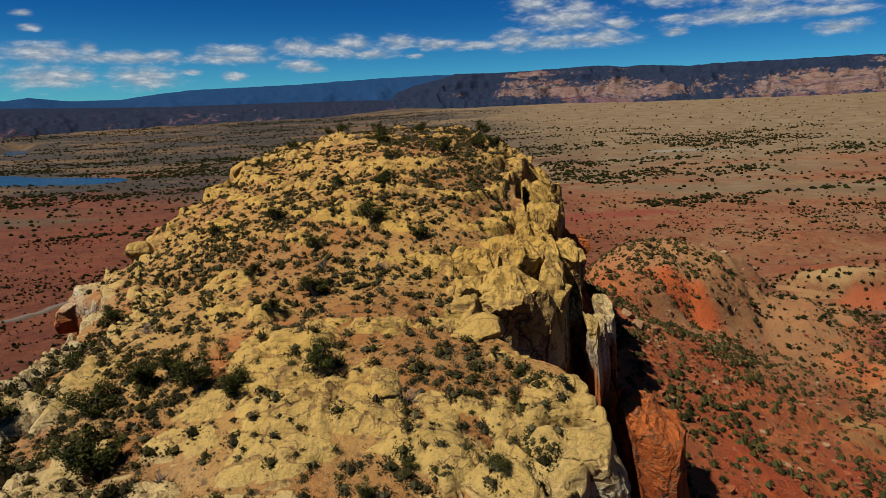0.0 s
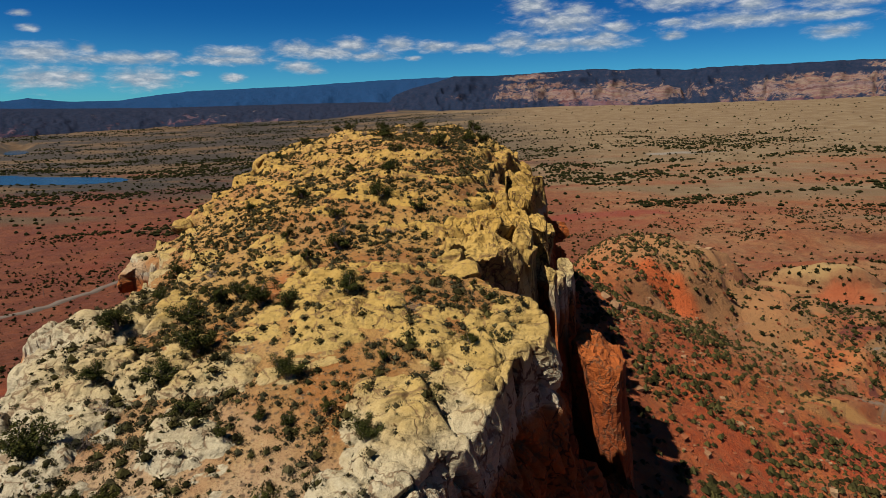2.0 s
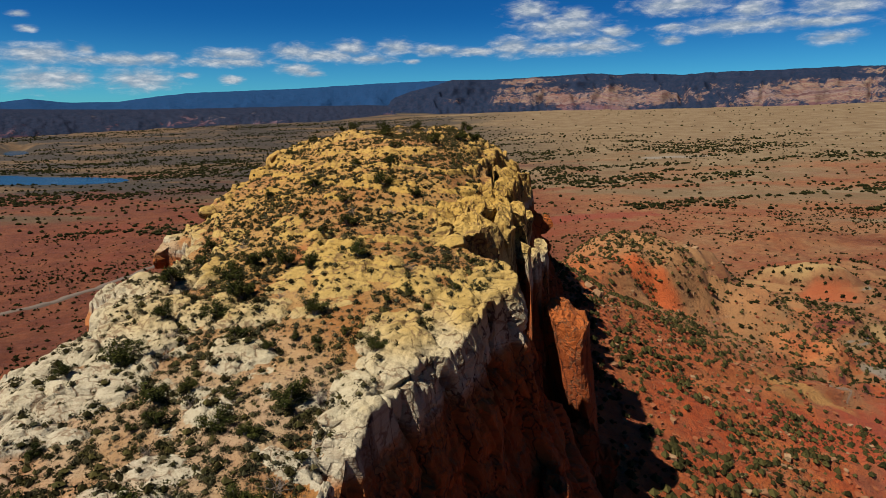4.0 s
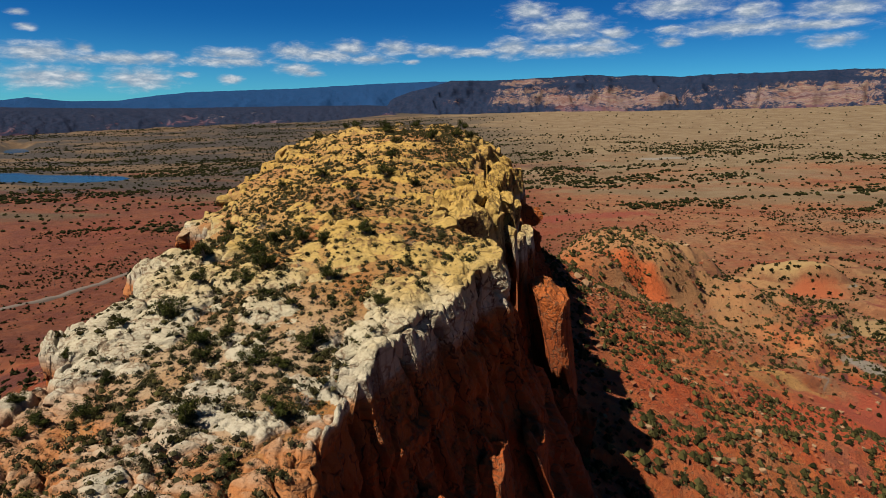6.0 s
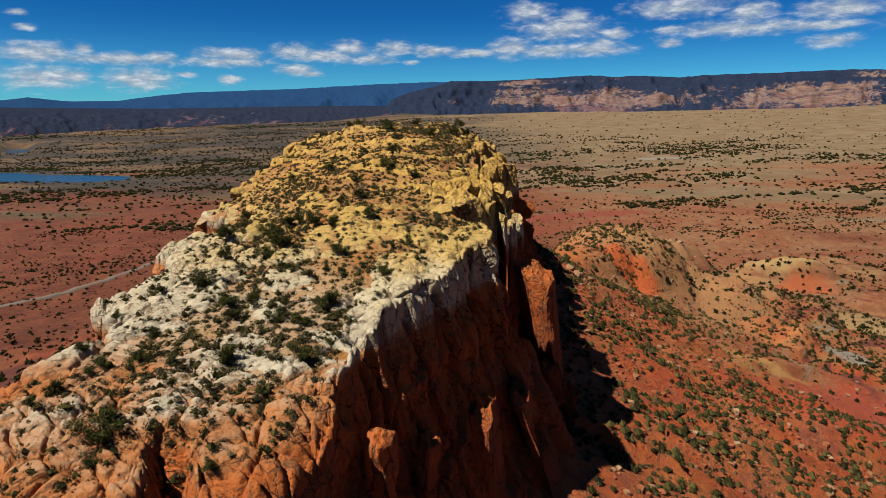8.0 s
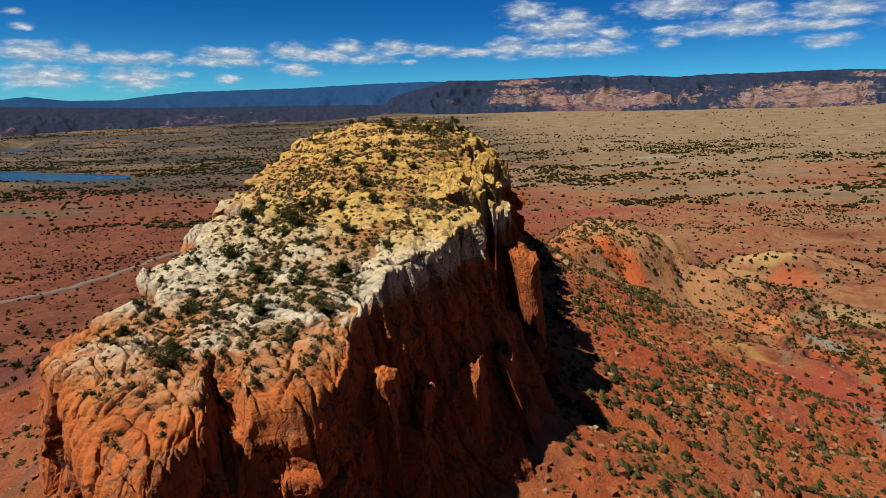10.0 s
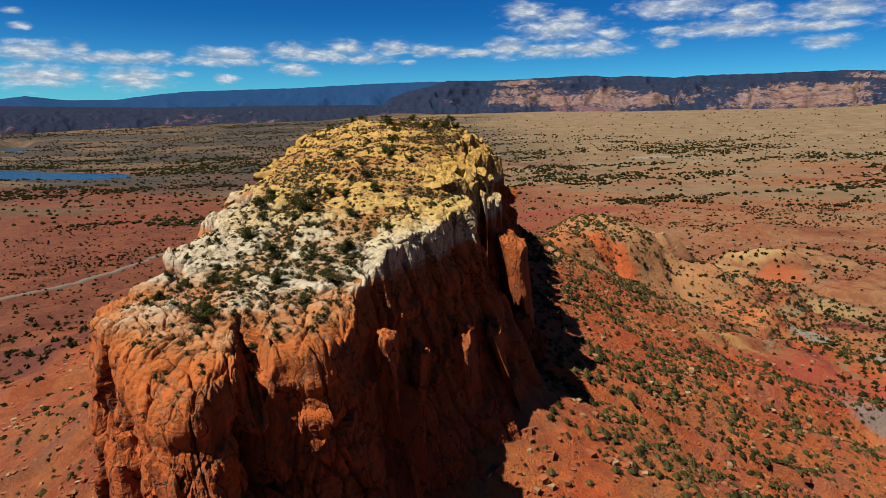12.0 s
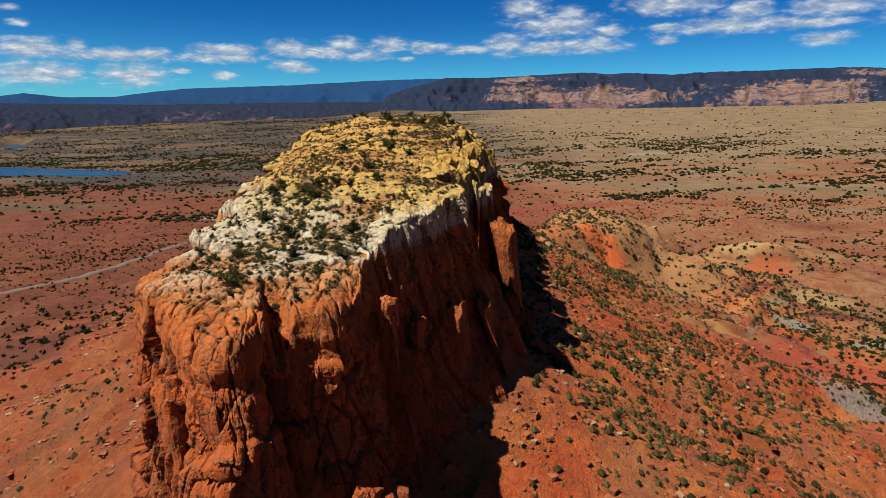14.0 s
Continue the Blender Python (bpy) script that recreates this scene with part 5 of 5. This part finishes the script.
for x, y, r in FRONT_TREES + MIDDLE_TREES + CREST_TREES:
    z = float(on_top(np.array([x]), np.array([y]))[0][0])
    k = rnd.randrange(4)
    m = Matrix.LocRotScale((x, y, z), Euler((0, 0, rnd.uniform(0, 6.28))), (r, r * rnd.uniform(0.85, 1.1), r * rnd.uniform(0.72, 0.98)))
    if k in first:
        ob = copy_thing(models[k], Matrix.Identity(4))
    else:
        ob = first[k] = models[k]
        tagged(ob, category="juniper", group="junipers on the mesa")
    ob.matrix_basis = m
    tagged(ob, "large dark green juniper tree on the mesa's top" if r > 1.55 else "small dark green juniper bush on the mesa's top")

DEAD = [(-8.2, 124.5, 1.1), (-14.2, 101.2, 1.5), (-24.8, 101.0, 1.1), (-31.0, 112.0, 1.0), (-12.3, 146.0, 1.2), (-18.5, 146.5, 1.2), (-30.5, 108.8, 1.3), (-26.0, 96.0, 1.0),
        (-15.5, 93.0, 1.3), (-22.0, 118.0, 0.9), (-33.0, 138.0, 1.2), (-24.0, 206.0, 1.6), (-16.0, 210.0, 1.7), (-9.0, 206.0, 1.5), (-27.0, 214.0, 1.4), (-13.5, 204.0, 1.5)]
dead = [bare_model(k) for k in (71, 72)]
for i, (x, y, r) in enumerate(DEAD):
    z = float(on_top(np.array([x]), np.array([y]))[0][0])
    ob = dead[i] if i < 2 else copy_thing(dead[i % 2], Matrix.Identity(4))
    ob.matrix_basis = Matrix.LocRotScale((x, y, z), Euler((0, 0, 0.7 * i)), (r, r, r))
    tagged(ob, "leafless grey dead shrub on the mesa's sandstone top", "shrub", "dead shrubs")


# brush on the talus slopes
def talus_weight(x, y):
    d, idx = rim_side(x, y)
    rx, ry = OUTLINE[idx].T
    d = d - foot_out(rx, ry)
    belt = step(fbm(x / 26, y / 26, None, 211, 3) + 0.35 * fbm(x / 7, y / 7, None, 212, 2), -0.16, 0.22)
    east = np.where(x > 0, 1.0, 0.16)
    bald = step((x - 20) * 0.35 + (y - 95) * 0.9, 8, 40)      # the bare red chute below the cliff
    bare_bed = np.hypot((x - 170) / 62, (y - 238) / 34) < 0.85
    return np.where((d > 3) & ~bare_bed, 1.0, 0.0) * east * (0.24 + 0.76 * belt) * (1 - 0.5 * step(d, 75, 150)) * (1 - 0.6 * step(d, 190, 380)) * np.where(x > 0, 0.12 + 0.88 * bald, 1.0)


for seed, count, lo, hi, mat, nm, lb in ((5, 38000, 0.50, 1.75, SCRUB, "slope_scrub", "dark green brush on the red talus slopes"), (6, 14000, 0.3, 0.95, SAGE, "slope_sagebrush", "grey-green sagebrush on the red talus slopes")):
    rg = np.random.default_rng(seed)
    x, y = scattered(rg, count, (-140, 55, 260, 400), talus_weight)
    blades(rg, x, y, land_height(x, y) - 0.1, lo + (hi - lo) * rg.random(len(x)) ** 1.6, 15, 0.9, 0.15, mat, nm, lb, 0.72, 5)

def rubble_weight(x, y):
    d, idx = rim_side(x, y)
    rx, ry = OUTLINE[idx].T
    d = d - foot_out(rx, ry)
    return np.where(d > 0.5, 1.0, 0.0) * (1 - step(d, 50, 210)) * (0.2 + 0.8 * step(fbm(x / 15, y / 15, None, 221, 3), -0.15, 0.3)) * np.where(x < -45, 1.0, 0.85)


for seed, count, mat, nm, lb in ((7, 32000, RED_STONE, "rubble", "small red sandstone rubble on the talus"), (8, 9000, PALE_STONE, "pale_rubble", "small pale sandstone rubble on the talus")):
    rg = np.random.default_rng(seed)
    x, y = scattered(rg, count, (-180, 30, 200, 420), rubble_weight)
    r = 0.14 + 0.90 * rg.random(len(x)) ** 3.6
    blobs(rg, x, y, land_height(x, y) + 0.1 * r, r, 0.7, 0.2, mat, nm, lb, "rubble", (CUBE, CUBE_F))


# junipers dotted over the plains
def plains_weight(x, y):
    r = np.hypot(x, y)
    clump = fbm((x + 0.25 * y) / 260, (y - 0.35 * x) / 75, None, 231, 5)
    line = step(clump, 0.07, 0.17) * step(fbm(x / 28, y / 28, None, 232, 2), -0.45, 0.15)
    d, _ = rim_side(x, y)
    open_ground = np.where((np.hypot(x, y - 150) > 170) & (lake_depth(x, y) < 0.02), 1.0, 0.0)
    return open_ground * np.clip((0.05 + 0.12 * (1 - step(r, 650, 1000)) + 0.86 * line) * np.where(x < -150, 1.9, 1.0), 0, 1) * np.where((x > 20) & (x < 190) & (y > 250) & (y < 470), 0.3, 1.0) * (1 - 0.93 * step(r, 1700, 2400) * step(x, -100, 400)) * np.where(np.abs(np.degrees(np.arctan2(x, y))) < 46, 1.0, 0.0)


for seed, count, box, lo, hi in ((21, 38000, (-560, 150, 800, 900), 0.8, 2.6), (22, 64000, (-1500, 800, 1700, 1900), 1.4, 4.0), (23, 48000, (-2600, 1800, 2900, 3400), 2.0, 5.0)):
    rg = np.random.default_rng(seed)
    x, y = scattered(rg, count, box, plains_weight)
    r = lo + (hi - lo) * rg.random(len(x)) ** 1.4
    if seed == 21:
        blades(rg, x, y, land_height(x, y) - 0.1, r, 9, 0.9, 0.25, PINYON, "plain_junipers", "dark junipers dotted over the desert plain", 0.62)
    else:
        blobs(rg, x, y, land_height(x, y) + 0.3 * r, r, 0.8, 0.14, PINYON, "plain_junipers", "dark junipers dotted over the desert plain", "junipers", (CROWN, CROWN_F) if seed == 22 else (OCTA, OCTA_F))
